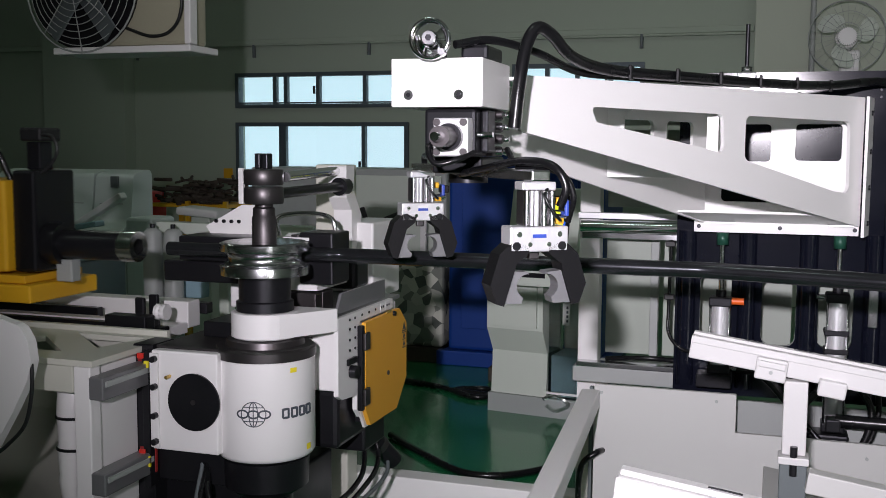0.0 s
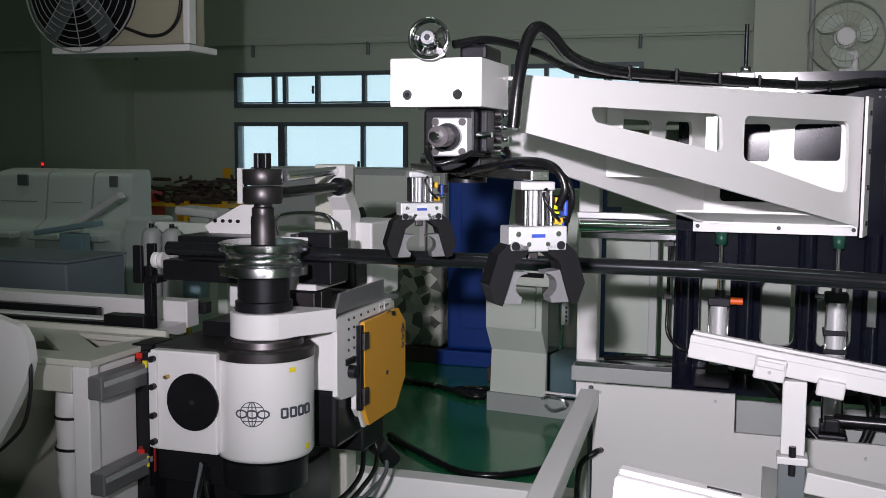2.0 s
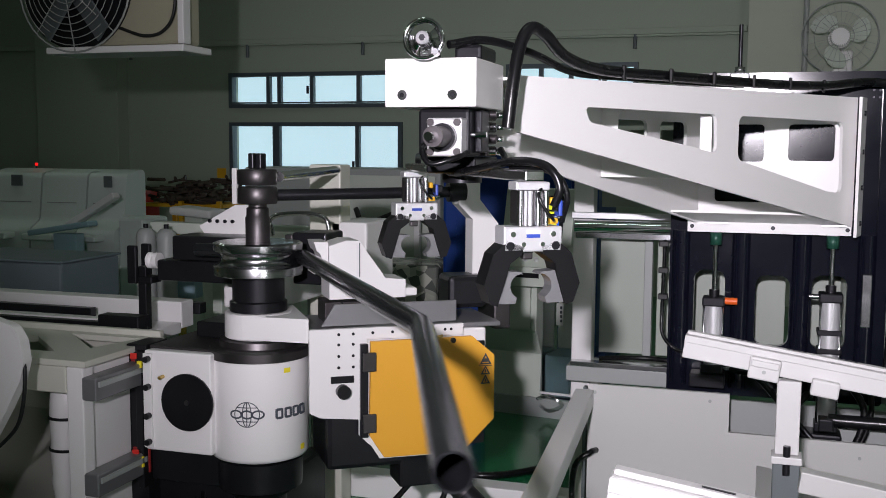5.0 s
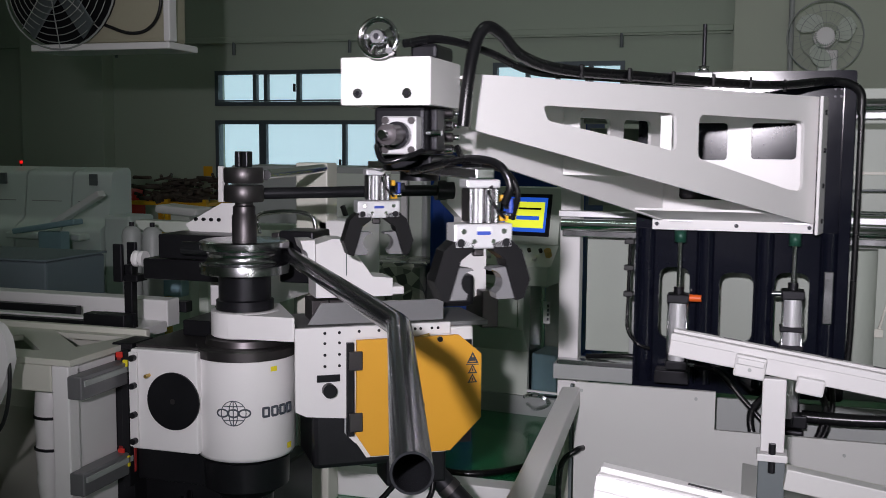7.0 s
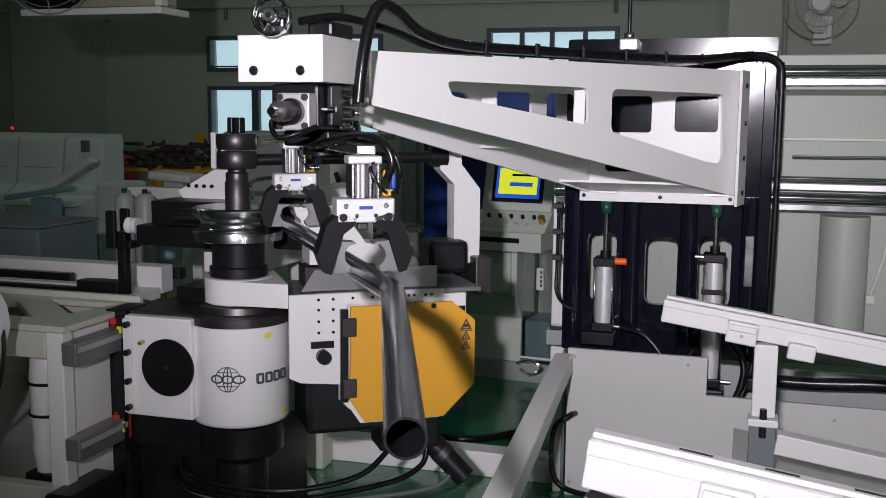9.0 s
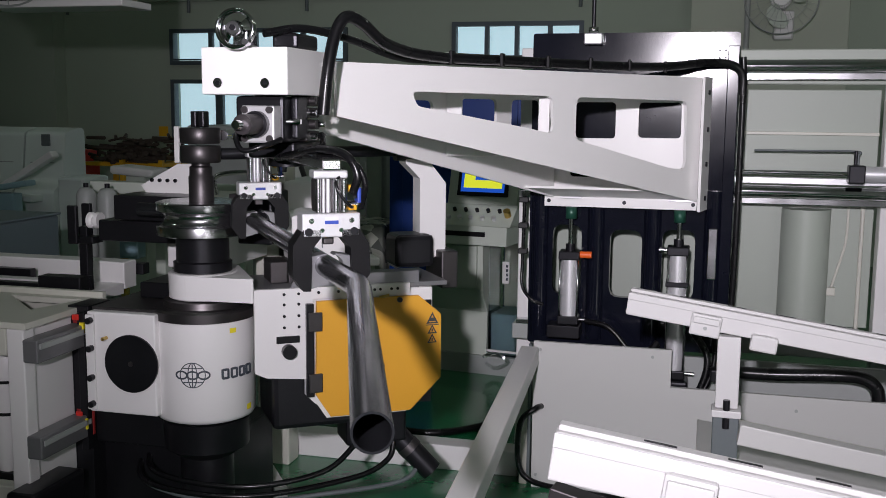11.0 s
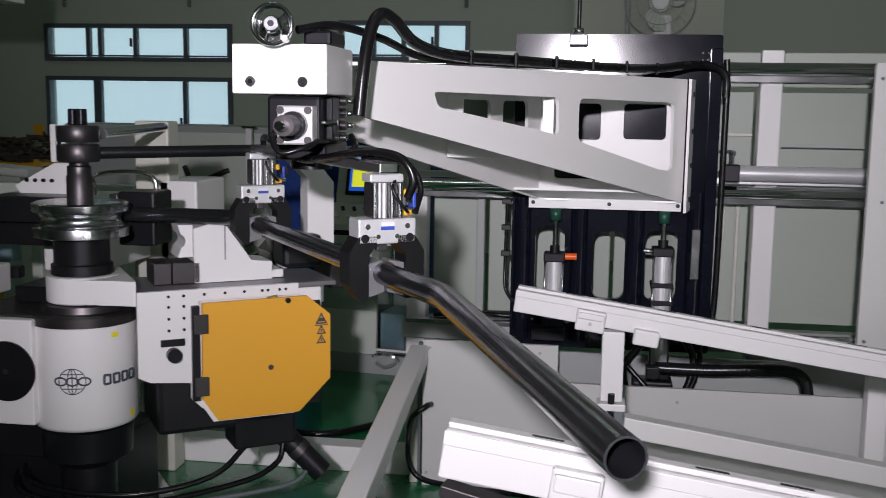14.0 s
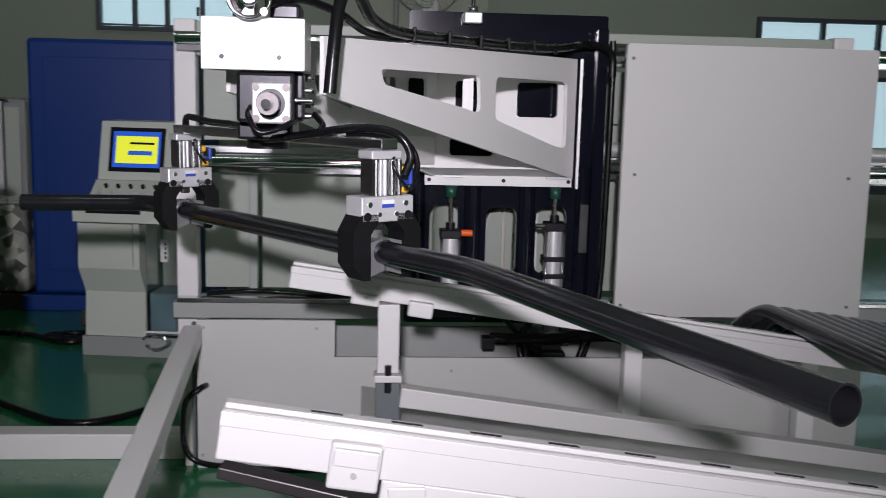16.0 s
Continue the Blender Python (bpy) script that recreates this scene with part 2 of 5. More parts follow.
def bm_box(*a, **k):
    return box(bmesh.new(), *a, **k)


def bm_cyl(*a, **k):
    return cyl(bmesh.new(), *a, **k)


def bm_cable(points, r, seg=14):
    return sweep(bmesh.new(), spline(points), r, seg)


def structure(name, bm, material, label=""):
    return tagged(mesh_object(name, bm, material), label, kind="structure")



# ---- room ----
def room():
    structure("floor", bm_box(-14, 9, -6, 12.2, -0.2, 0.0), FLOORG, "glossy green epoxy factory floor")
    wins = [(-6.74, -4.34, 2.215, 2.665), (-6.74, -4.34, 0.95, 2.03), (-3.02, -1.46, 2.245, 2.71), (4.6, 7.6, 2.18, 2.62), (4.6, 7.6, 0.6, 1.95)]
    outer = [(-14, -0.01), (9, -0.01), (9, 5.2), (-14, 5.2)]
    holes = [[(x0, z0), (x1, z0), (x1, z1), (x0, z1)] for x0, x1, z0, z1 in wins]
    structure("wall_north", plate(bmesh.new(), outer, holes, 0.2, Matrix.Translation((0, 12.2, 0)) @ pose(0, 0, 0, 90)), WALLP,
              "matt grey-green painted factory wall")
    structure("wall_west", bm_box(-14.2, -14, -6, 12.2, 0, 5.2), WALLP)
    structure("wall_east", bm_box(9, 9.2, -6, 12.2, 0, 5.2), WALLP)
    south = [[(x0, 0.7), (x1, 0.7), (x1, 2.7), (x0, 2.7)] for x0, x1 in SOUTH_WINDOWS]
    structure("wall_south", plate(bmesh.new(), [(-14.2, -0.01), (9.2, -0.01), (9.2, 5.2), (-14.2, 5.2)], south, 0.2, Matrix.Translation((0, -6.0, 0)) @ pose(0, 0, 0, 90)), WALLP)
    structure("ceiling", bm_box(-14.2, 9.2, -6.2, 12.4, 5.2, 5.4), CEILP)
    structure("pillar", bm_box(-0.26, 1.37, 11.7, 11.998, 0, 5.198, bevel=0.01), PILLARP, "pale painted concrete wall pillar")
    structure("pillar_west", bm_box(-9.6, -8.3, 11.75, 11.998, 0, 5.198, bevel=0.01), WALLP)
    bm = bmesh.new()
    box(bm, -13.9, -0.27, 11.93, 11.998, 3.02, 3.09, 0.01)
    box(bm, 1.38, 8.9, 11.93, 11.998, 3.02, 3.09, 0.01)
    structure("trim", bm, WALLP, "painted ledge along the wall")
    for i, (x0, x1, z0, z1) in enumerate(wins):
        w = tagged(new("window_%d" % (i + 1)), "dark steel framed sliding window with hazy daylight behind", kind="structure")
        f = 0.05
        bm = bmesh.new()
        for a in ((x0, x1, z0, z0 + f), (x0, x1, z1 - f, z1), (x0, x0 + f, z0 + f, z1 - f), (x1 - f, x1, z0 + f, z1 - f)):
            box(bm, a[0], a[1], 11.94, 12.06, a[2], a[3])
        part("window_frame", bm, FRAMEW, w)
        if z1 > 2.1:
            part("window_rail", bm_box(x0 + f, x1 - f, 11.93, 11.954, z0 + f + 0.004, z0 + f + 0.024), FRAMEW, w)
        else:
            part("window_sill", bm_box(x0 - 0.05, x1 + 0.05, 11.9, 11.998, z0 - 0.05, z0 - 0.002, bevel=0.006), FRAMEW, w)
        cuts = [x0 + f, x0 + (x1 - x0) * 0.27, x0 + (x1 - x0) * 0.5 if z1 - z0 < 0.6 else x0 + (x1 - x0) * 0.29, x0 + (x1 - x0) * 0.75, x1 - f]
        if i == 0:
            cuts = [x0 + f] + [x0 + (x1 - x0) * k for k in (0.235, 0.3, 0.49, 0.757)] + [x1 - f]
        for a, b in zip(cuts, cuts[1:]):
            part("pane", bm_box(a, b, 11.99, 11.996, z0 + f, z1 - f), GLASS, w).visible_shadow = False
        for c in cuts[1:-1]:
            part("mullion", bm_box(c - 0.025, c + 0.025, 11.955, 12.03, z0 + f, z1 - f), FRAMEW, w)
        part("latch", bm_box(cuts[3] - 0.06, cuts[3] - 0.03, 11.93, 11.954, (z0 + z1) / 2 - 0.05, (z0 + z1) / 2 + 0.05, bevel=0.004), PLASTIC, w)
    structure("backdrop", bm_box(-14, 11, 13.4, 13.45, -0.5, 5), DAY, "hazy bright daylight outside the windows")
    rng = random.Random(4)
    bm = bmesh.new()
    for i in range(500):
        c = Vector((rng.uniform(4.2, 8.5), rng.uniform(12.7, 13.2), rng.uniform(0.1, 1.05 + 0.15 * math.sin(i))))
        d, e = Vector((rng.uniform(-1, 1), rng.uniform(-1, 1), rng.uniform(-1, 1))).normalized() * 0.07, Vector((rng.uniform(-1, 1), 0.2, rng.uniform(-1, 1))).normalized() * 0.04
        bm.faces.new([bm.verts.new(c + q) for q in (d, e, -d, -e)])
    tagged(mesh_object("hedge", bm, LEAF), "green leafy hedge outside the window", "hedge", kind="stuff")
    sg = thing("wall_sign", "small faded yellow sign on the wall", "sign")
    part("board", bm_box(-6.95, -6.82, 11.985, 11.998, 1.3, 1.43, bevel=0.002), YELLOW, sg)
    # conduit with drop pieces under the ledge
    pipe = thing("wall_conduit", "thin painted conduit clipped along the factory wall", "conduit")
    part("pipe", bm_cyl((-9.5, 11.93, 3.03), (-0.3, 11.93, 3.0), 0.016, 10), WALLP, pipe)
    for x in (-8.2, -6.45, -4.85, -1.5):
        part("drop_pipe", bm_cyl((x, 11.93, 2.86), (x, 11.93, 3.02), 0.022, 10), DKGREY, pipe)
    up = thing("vertical_conduit", "grey steel conduit running up the pillar", "conduit")
    part("pipe", bm_cyl((0.33, 11.66, 0), (0.33, 11.66, 5.19), 0.03, 12), GREYP, up)
    for lx, ly in TUBE_LIGHTS:
        lamp = thing("ceiling_light", "twin fluorescent ceiling light with white housing", "ceiling light", "ceiling lights")
        part("housing", bm_box(lx - 0.65, lx + 0.65, ly - 0.13, ly + 0.13, 5.05, 5.199, bevel=0.01), WHITE, lamp)
        for s in (-0.06, 0.06):
            part("fluorescent_tube", bm_cyl((lx - 0.6, ly + s, 5.02), (lx + 0.6, ly + s, 5.02), 0.014, 10), LAMPW, lamp)


def wall_fan():
    f = thing("wall_fan", "white wall fan with wire guard and pale blue blades", "fan")
    c = Vector((0.65, 11.25, 2.86))
    part("bracket", bm_box(0.66, 0.74, 11.4, 11.7, 2.6, 2.7, bevel=0.01), WHITE, f)
    part("base", bm_box(0.6, 0.8, 11.5, 11.697, 2.45, 2.75, bevel=0.02), WHITE, f)
    part("motor", bm_cyl(c + Vector((0, 0.08, 0)), c + Vector((0, 0.3, -0.05)), 0.11, 20, 0.08), WHITE, f)
    part("hub", bm_cyl(c + Vector((0, -0.05, 0)), c + Vector((0, 0.05, 0)), 0.09, 20), WHITE, f)
    for k in range(3):
        bm = bmesh.new()
        n = 8
        vs = []
        for i in range(n + 1):
            r = 0.07 + 0.24 * i / n
            w = 0.55 * math.sin(0.4 + 2.4 * i / n)
            row = []
            for s in (-1, 0, 1):
                a = 2 * math.pi * k / 3 + 0.5 * i / n + s * w
                row.append(bm.verts.new(c + Vector((r * math.cos(a), 0.03 * s, r * math.sin(a)))))
            vs.append(row)
        for a, b in zip(vs, vs[1:]):
            for j in range(2):
                bm.faces.new((a[j], a[j + 1], b[j + 1], b[j]))
        part("blade", bm, PALE, f)
    bm = bmesh.new()
    for r, y in ((0.37, 0.0), (0.25, -0.07), (0.13, -0.1), (0.37, 0.06)):
        pts = [c + Vector((r * math.cos(2 * math.pi * i / 40), y, r * math.sin(2 * math.pi * i / 40))) for i in range(41)]
        sweep(bm, pts, 0.006 if r > 0.3 else 0.003, 6)
    for i in range(28):
        a = 2 * math.pi * i / 28
        d = Vector((math.cos(a), 0, math.sin(a)))
        sweep(bm, [c + d * 0.37, c + d * 0.25 + Vector((0, -0.07, 0)), c + d * 0.08 + Vector((0, -0.1, 0))], 0.002, 4)
    part("guard", bm, GREYP, f)


def air_blower():
    b = thing("air_blower", "large ceiling-hung air cooler with yellowed housing and round fan guard", "air cooler")
    x0, x1, y0, y1, z0, z1 = -4.8, -3.63, 6.0, 6.25, 2.33, 3.15
    part("housing", bm_box(x0 + 0.1, x1 - 0.104, y0, y1, z0 + 0.05, z1, bevel=0.03), AGED, b)
    part("drip_tray", bm_box(x0 + 0.04, x1 - 0.05, y0 - 0.06, y1 + 0.05, z0, z0 + 0.046, bevel=0.008), WHITE, b)
    part("corner_post", bm_box(x1 - 0.1, x1 - 0.052, y0 - 0.05, y0 + 0.04, z0 + 0.05, z1 + 0.4, bevel=0.008), WHITE, b)
    c = Vector((-4.52, 5.9, 2.78))
    bm = bmesh.new()
    for i in range(9):
        r = 0.08 + 0.045 * i
        pts = [c + Vector((r * math.cos(2 * math.pi * k / 36), -0.05 + 0.09 * (r / 0.44) ** 2, r * math.sin(2 * math.pi * k / 36))) for k in range(37)]
        sweep(bm, pts, 0.007 if i == 8 else 0.003, 5)
    for k in range(8):
        a = 2 * math.pi * k / 8
        d = Vector((math.cos(a), 0, math.sin(a)))
        sweep(bm, [c + d * 0.07 + Vector((0, -0.05, 0)), c + d * 0.44 + Vector((0, 0.04, 0))], 0.004, 5)
    part("guard", bm, GREYP, b)
    part("fan_recess", bm_cyl(c + Vector((0, 0.06, 0)), c + Vector((0, 0.098, 0)), 0.42, 36), BLACK, b)
    for k in range(5):
        m = Matrix.Translation(c) @ Matrix.Rotation(2 * math.pi * k / 5, 4, "Y") @ pose(0, 0.03, 0.22, 0, 0, 25)
        part("blade", box(bmesh.new(), -0.09, 0.09, -0.008, 0.008, -0.18, 0.18, 0.004, m), DKGREY, b)
    part("hub", bm_cyl(c + Vector((0, -0.03, 0)), c + Vector((0, 0.05, 0)), 0.07, 20), DKGREY, b)
    part("cable", bm_cable([(-4.2, 5.985, 2.5), (-4.0, 5.975, 2.44), (-3.85, 5.975, 2.47), (-3.75, 5.95, 2.6), (-3.74, 5.95, 2.9)], 0.011), PLASTIC, b)
    for x in (x0 + 0.2, x1 - 0.2):
        part("hanger", bm_cyl((x, 6.12, z1 - 0.01), (x, 6.12, 5.199), 0.015, 8), GREYP, b)


# ---- far machines ----
def far_machine(x, y, w, arm=False, name="turning_machine"):
    m = thing(name, "pale blue-green covered machine tool with sloped front and side window", "machine tool", "covered machines at the back wall")
    prof = rounded([(0, 0), (0.5, 0), (0.5, 0.93), (0.35, 1.01), (0.29, 1.45), (0.0, 1.5)], 0.07)
    bm = plate(bmesh.new(), [(p[0], p[1]) for p in prof], [], w, Matrix.Translation((x, y + 0.5, 0)) @ Matrix(((0, 0, 1), (-1, 0, 0), (0, 1, 0))).to_4x4())
    part("cover", bm, PALEB, m)
    part("door_seam", bm_box(x + 0.06, x + w - 0.1, y + 0.168, y + 0.19, 1.17, 1.178), GREYP, m)
    if arm or x < -7:
        part("window", bm_box(x + w * 0.45, x + w * 0.65, y + 0.165, y + 0.19, 1.325, 1.43, bevel=0.005), DKGREY, m)
    part("tray", bm_box(x + 0.02, x + w * 0.75, y - 0.16, y - 0.002, 0.84, 0.9, bevel=0.015), PALEB, m)
    if arm:
        part("delivery_arm", box(bmesh.new(), -0.3, 0.3, -0.1, 0.0, -0.03, 0.03, 0.012, pose(x + 0.335, y - 0.17, 1.13, 0, -29.6, 0)), WHITE, m)
        part("side_box", bm_box(x + 0.412, x + 0.69, y + 0.05, y + 0.45, 0, 1.06, bevel=0.03), PALEB, m)
        part("delivery_tray", box(bmesh.new(), -0.4, 0.25, -0.14, 0.0, -0.05, 0.0, 0.012, pose(x + 0.2, y - 0.29, 1.02, 0, -9, 0)), TEAL, m)
        part("delivery_column", bm_box(x + 0.075, x + 0.315, y - 0.42, y - 0.3, 0.0, 0.94, bevel=0.01), TEAL, m)


def far_area():
    for x, w in ((-7.171, 0.585), (-6.566, 0.49), (-6.055, 0.41)):
        far_machine(x, 7.9, w, x > -6.2)
    tower = thing("signal_lamp", "small red signal lamp lit on a machine cover", "signal lamp")
    part("stem", bm_cyl((-6.76, 8.25, 1.49), (-6.76, 8.25, 1.515), 0.008, 8), PLASTIC, tower)
    part("lens", bm_cyl((-6.76, 8.25, 1.515), (-6.76, 8.25, 1.542), 0.014, 12), REDLED, tower)
    g = thing("coolant_tank", "dark grey steel tank with a flat lid", "tank")
    tank_paint = mat("blue_grey_tank_paint", (0.2, 0.25, 0.28), 0.4, 0, 90, 0.12, 0.05, 2)
    part("tank", bm_box(-5.4, -3.87, 4.9, 5.46, 0.0, 1.025, bevel=0.015), tank_paint, g)
    part("lid", bm_box(-5.41, -3.86, 4.89, 5.47, 1.027, 1.04, bevel=0.004), tank_paint, g)
    for x in (-3.296, -3.165):
        c = thing("air_tank", "grey blue domed air reservoir", "air tank", "pair of air tanks")
        lathe_b = lathe(bmesh.new(), x, 4.9, [(0.055, 0.0), (0.055, 1.2), (0.048, 1.23), (0.032, 1.248), (0.014, 1.252)], 24)
        part("shell", lathe_b, GREYP, c)
        part("valve", bm_cyl((x, 4.9, 1.252), (x, 4.9, 1.275), 0.014, 10), BLACK, c)
    r = thing("machine_stand", "pale grey steel stand of a neighbouring machine", "machine stand")
    for x in (-3.35, -3.0, -2.75, -2.5):
        part("leg", bm_box(x, x + 0.06, 5.1, 5.18, 0, 1.2, bevel=0.006), PALE, r)
    part("top_rail", bm_box(-3.4, -2.4, 5.09, 5.19, 1.203, 1.27, bevel=0.006), PALE, r)
    part("drive_box", bm_box(-3.3, -3.05, 5.0, 5.087, 0.85, 1.0, bevel=0.01), TEAL, r)
    # shelf of scrap and parts
    s = thing("storage_rack", "yellow steel rack heaped with dusty brown scrap", "rack")
    for x in (-7.08, -6.55, -6.05):
        part("upright", bm_box(x, x + 0.05, 10.4, 10.45, 0, 1.08), YELLOW, s)
        part("upright", bm_box(x, x + 0.05, 11.1, 11.15, 0, 1.08), YELLOW, s)
    for z in (0.3, 0.65, 1.0):
        part("shelf", bm_box(-7.08, -6.0, 10.46, 11.09, z, z + 0.04), YELLOW, s)
    rng = random.Random(8)
    bm = bmesh.new()
    for i in range(150):
        a = Vector((rng.uniform(-6.95, -6.15), rng.uniform(10.45, 11.05), 1.05 + 0.27 * rng.random() ** 2))
        b = a + Vector((rng.uniform(-0.3, 0.3), rng.uniform(-0.2, 0.2), rng.uniform(-0.03, 0.05)))
        cyl(bm, a, b, rng.uniform(0.01, 0.028), 7)
    tagged(mesh_object("scrap_heap", bm, BROWN), "tangled heap of dark brown scrap and hoses on a rack", "scrap", kind="stuff")
    bx = thing("red_crate", "dull red plastic crate beside the rack", "crate")
    part("crate", bm_box(-7.42, -7.12, 10.3, 10.9, 0, 1.17, bevel=0.02), REDP, bx)
    fl = thing("feeder_tray", "white sheet metal feeder tray on a pedestal", "feeder")
    part("tray", box(bmesh.new(), -0.21, 0.21, -0.15, 0.15, 0, 0.075, 0.025, pose(-4.84, 8.0, 1.09, 0, 4, 0)), WHITE, fl)
    part("pedestal", bm_box(-4.93, -4.74, 7.92, 8.08, 0, 1.085, bevel=0.01), PALE, fl)
    # grey cabinet and guard door behind the bender
    cab = thing("grey_cabinet", "pale grey machine cabinet with a black pull handle", "cabinet")
    part("body", bm_box(-4.7, -2.76, 8.6, 9.3, 0, 1.52, bevel=0.02), GREYP, cab)
    part("side_panel", bm_box(-3.7, -2.8, 8.57, 8.598, 0.2, 1.46, bevel=0.006), PALE, cab)
    part("handle", bm_cable([(-3.55, 8.56, 1.16), (-3.45, 8.5, 1.02), (-3.28, 8.52, 1.08), (-3.14, 8.55, 1.14)], 0.024), PLASTIC, cab)
    for x in (-2.9, -2.55):
        p = thing("guard_post", "slim white guard post with a clear top plate", "post", "guard posts")
        part("post", bm_box(x, x + 0.05, 8.3, 8.35, 0, 1.51, bevel=0.004), WHITE, p)
        part("cap", bm_box(x - 0.03, x + 0.08, 8.29, 8.36, 1.512, 1.528), POLISH, p)
    pal = thing("wrapped_pallet_load", "plastic wrapped stack of mottled parts", "pallet load")
    part("load", bm_box(-3.05, -2.47, 7.62, 8.2, 0.12, 0.78, bevel=0.03), wrapped("mottled_wrap"), pal)
    part("pallet", bm_box(-3.08, -2.44, 7.6, 8.22, 0, 0.118, bevel=0.01), BROWN, pal)
    b = thing("blue_machine", "tall dark blue enamelled machine column", "machine")
    part("column", bm_box(-2.42, -1.2, 7.6, 8.6, 0.12, 1.98, bevel=0.03), BLUE, b)
    part("plinth", bm_box(-2.5, -1.15, 7.55, 8.65, 0.0, 0.118, bevel=0.01), BLUE, b)
    part("door", bm_box(-2.3, -1.4, 7.575, 7.597, 0.3, 1.85, bevel=0.004), BLUE, b)
    w = thing("wood_block", "dark brown wooden block lying on the floor", "wooden block")
    part("block", bm_box(-1.95, -1.55, 7.1, 7.3, 0, 0.11, bevel=0.01), BROWN, w)


def console():
    c = thing("control_console", "pale green operator console with a lit yellow and blue screen", "control console")
    m = Matrix.Translation((-1.425, 6.3, 0)) @ pose(0, 0, 0, 0, 0, -8)

    def prism(name, prof, x0, x1, material, label=""):
        q = m @ Matrix.Translation((x0, 0, 0)) @ Matrix(((0, 0, 1), (1, 0, 0), (0, 1, 0))).to_4x4()
        return part(name, plate(bmesh.new(), prof, [], x1 - x0, q), material, c, label)

    prism("base", [(-0.02, 0), (0.5, 0), (0.5, 0.12), (-0.02, 0.12)], -0.31, 0.3, GREYP)
    prism("lower_body", [(0.0, 0.122), (0.48, 0.122), (0.48, 0.86), (-0.08, 0.86), (-0.08, 0.56), (0.02, 0.4)], -0.295, 0.085, PALE)
    prism("front_drawer", [(-0.105, 0.58), (-0.082, 0.58), (-0.082, 0.84), (-0.105, 0.84)], -0.27, 0.05, PALE)
    prism("keyboard_shelf", [(-0.2, 0.862), (0.46, 0.862), (0.46, 0.98), (-0.2, 0.98)], -0.27, 0.28, PALE)
    prism("button_panel", [(-0.2, 0.982), (0.3, 0.982), (0.3, 1.1), (-0.05, 1.1)], -0.18, 0.30, PALE)
    prism("screen_housing", [(-0.05, 1.102), (0.3, 1.102), (0.3, 1.45), (0.04, 1.45)], -0.17, 0.29, PALE)
    tilt = math.degrees(math.atan2(0.09, 0.348))
    s = m @ pose(0.07, -0.05, 1.102, -tilt, 0, 0)
    part("screen_bezel", box(bmesh.new(), -0.18, 0.16, -0.012, -0.002, 0.05, 0.32, 0.003, s), BLACK, c)
    part("screen", box(bmesh.new(), -0.155, 0.135, -0.017, -0.013, 0.075, 0.295, 0, s), SCREENB, c)
    part("screen_window", box(bmesh.new(), -0.135, 0.12, -0.021, -0.018, 0.1, 0.265, 0, s), SCREENY, c)
    part("screen_drawing", box(bmesh.new(), -0.06, 0.09, -0.024, -0.022, 0.15, 0.175, 0, s), SCREENB, c)
    part("screen_bar", box(bmesh.new(), -0.05, 0.1, -0.024, -0.022, 0.215, 0.228, 0, s), BLACK, c)
    bp = m @ pose(0.07, -0.2, 0.982, -math.degrees(math.atan2(0.15, 0.118)), 0, 0)
    for k in range(5):
        part("button", cyl(bmesh.new(), bp @ Vector((-0.19 + 0.075 * k, 0.0, 0.06)), bp @ Vector((-0.19 + 0.075 * k, -0.02, 0.06)), 0.014, 12), ALU, c)
        part("button", cyl(bmesh.new(), bp @ Vector((-0.17 + 0.075 * k, 0.0, 0.13)), bp @ Vector((-0.17 + 0.075 * k, -0.02, 0.13)), 0.012, 12), BLACK, c)
    part("emergency_button", cyl(bmesh.new(), bp @ Vector((0.19, 0.0, 0.1)), bp @ Vector((0.19, -0.045, 0.1)), 0.022, 16), BRASS, c, "dull brass-coloured emergency stop button")
    part("slot", box(bmesh.new(), -0.19, 0.14, -0.204, -0.201, 0.915, 0.945, 0, m), BLACK, c)
    part("side_cabinet", box(bmesh.new(), 0.095, 0.295, 0.0, 0.45, 0.122, 0.858, 0.008, m), CLEARP, c, "clear plastic side box")
    part("side_core", box(bmesh.new(), 0.11, 0.28, 0.02, 0.43, 0.13, 0.4, 0.01, m), TEAL, c)
    part("side_back", box(bmesh.new(), 0.11, 0.28, 0.4, 0.43, 0.402, 0.85, 0.004, m), PALE, c)
    part("side_rim", box(bmesh.new(), 0.09, 0.3, -0.012, -0.002, 0.15, 0.165, 0.002, m), WHITE, c)
    part("note", box(bmesh.new(), 0.19, 0.235, -0.006, -0.002, 0.6, 0.74, 0, m), WHITE, c)
    for k in range(4):
        part("note_line", box(bmesh.new(), 0.215, 0.228, -0.0075, -0.0065, 0.62 + 0.028 * k, 0.638 + 0.028 * k, 0, m), INK, c)
    wrap = [m @ Vector(p) for p in ((0.08, -0.03, 0.12), (0.17, -0.05, 0.15), (0.25, -0.04, 0.1), (0.16, -0.03, 0.05), (0.1, -0.03, 0.08))]
    part("wrap_end", sweep(bmesh.new(), spline(wrap), 0.012, 8), CLEARP, c)
    for k, pts in enumerate([[(-2.6, 6.9, 0.02), (-2.2, 6.75, 0.02), (-1.9, 6.55, 0.02), (-1.75, 6.7, 0.02), (-1.9, 6.8, 0.02), (-2.05, 6.65, 0.03), (-1.6, 6.6, 0.02)],
                             [(-2.1, 5.5, 0.02), (-1.85, 5.25, 0.02), (-1.45, 4.95, 0.02), (-1.15, 5.1, 0.02), (-0.95, 5.5, 0.02), (-0.9, 5.9, 0.02)]]):
        cb = thing("floor_cable", "thick black cable lying in a curve on the floor", "cable", "cables on the floor")
        part("cable", bm_cable(pts, 0.02), RUBBER, cb)


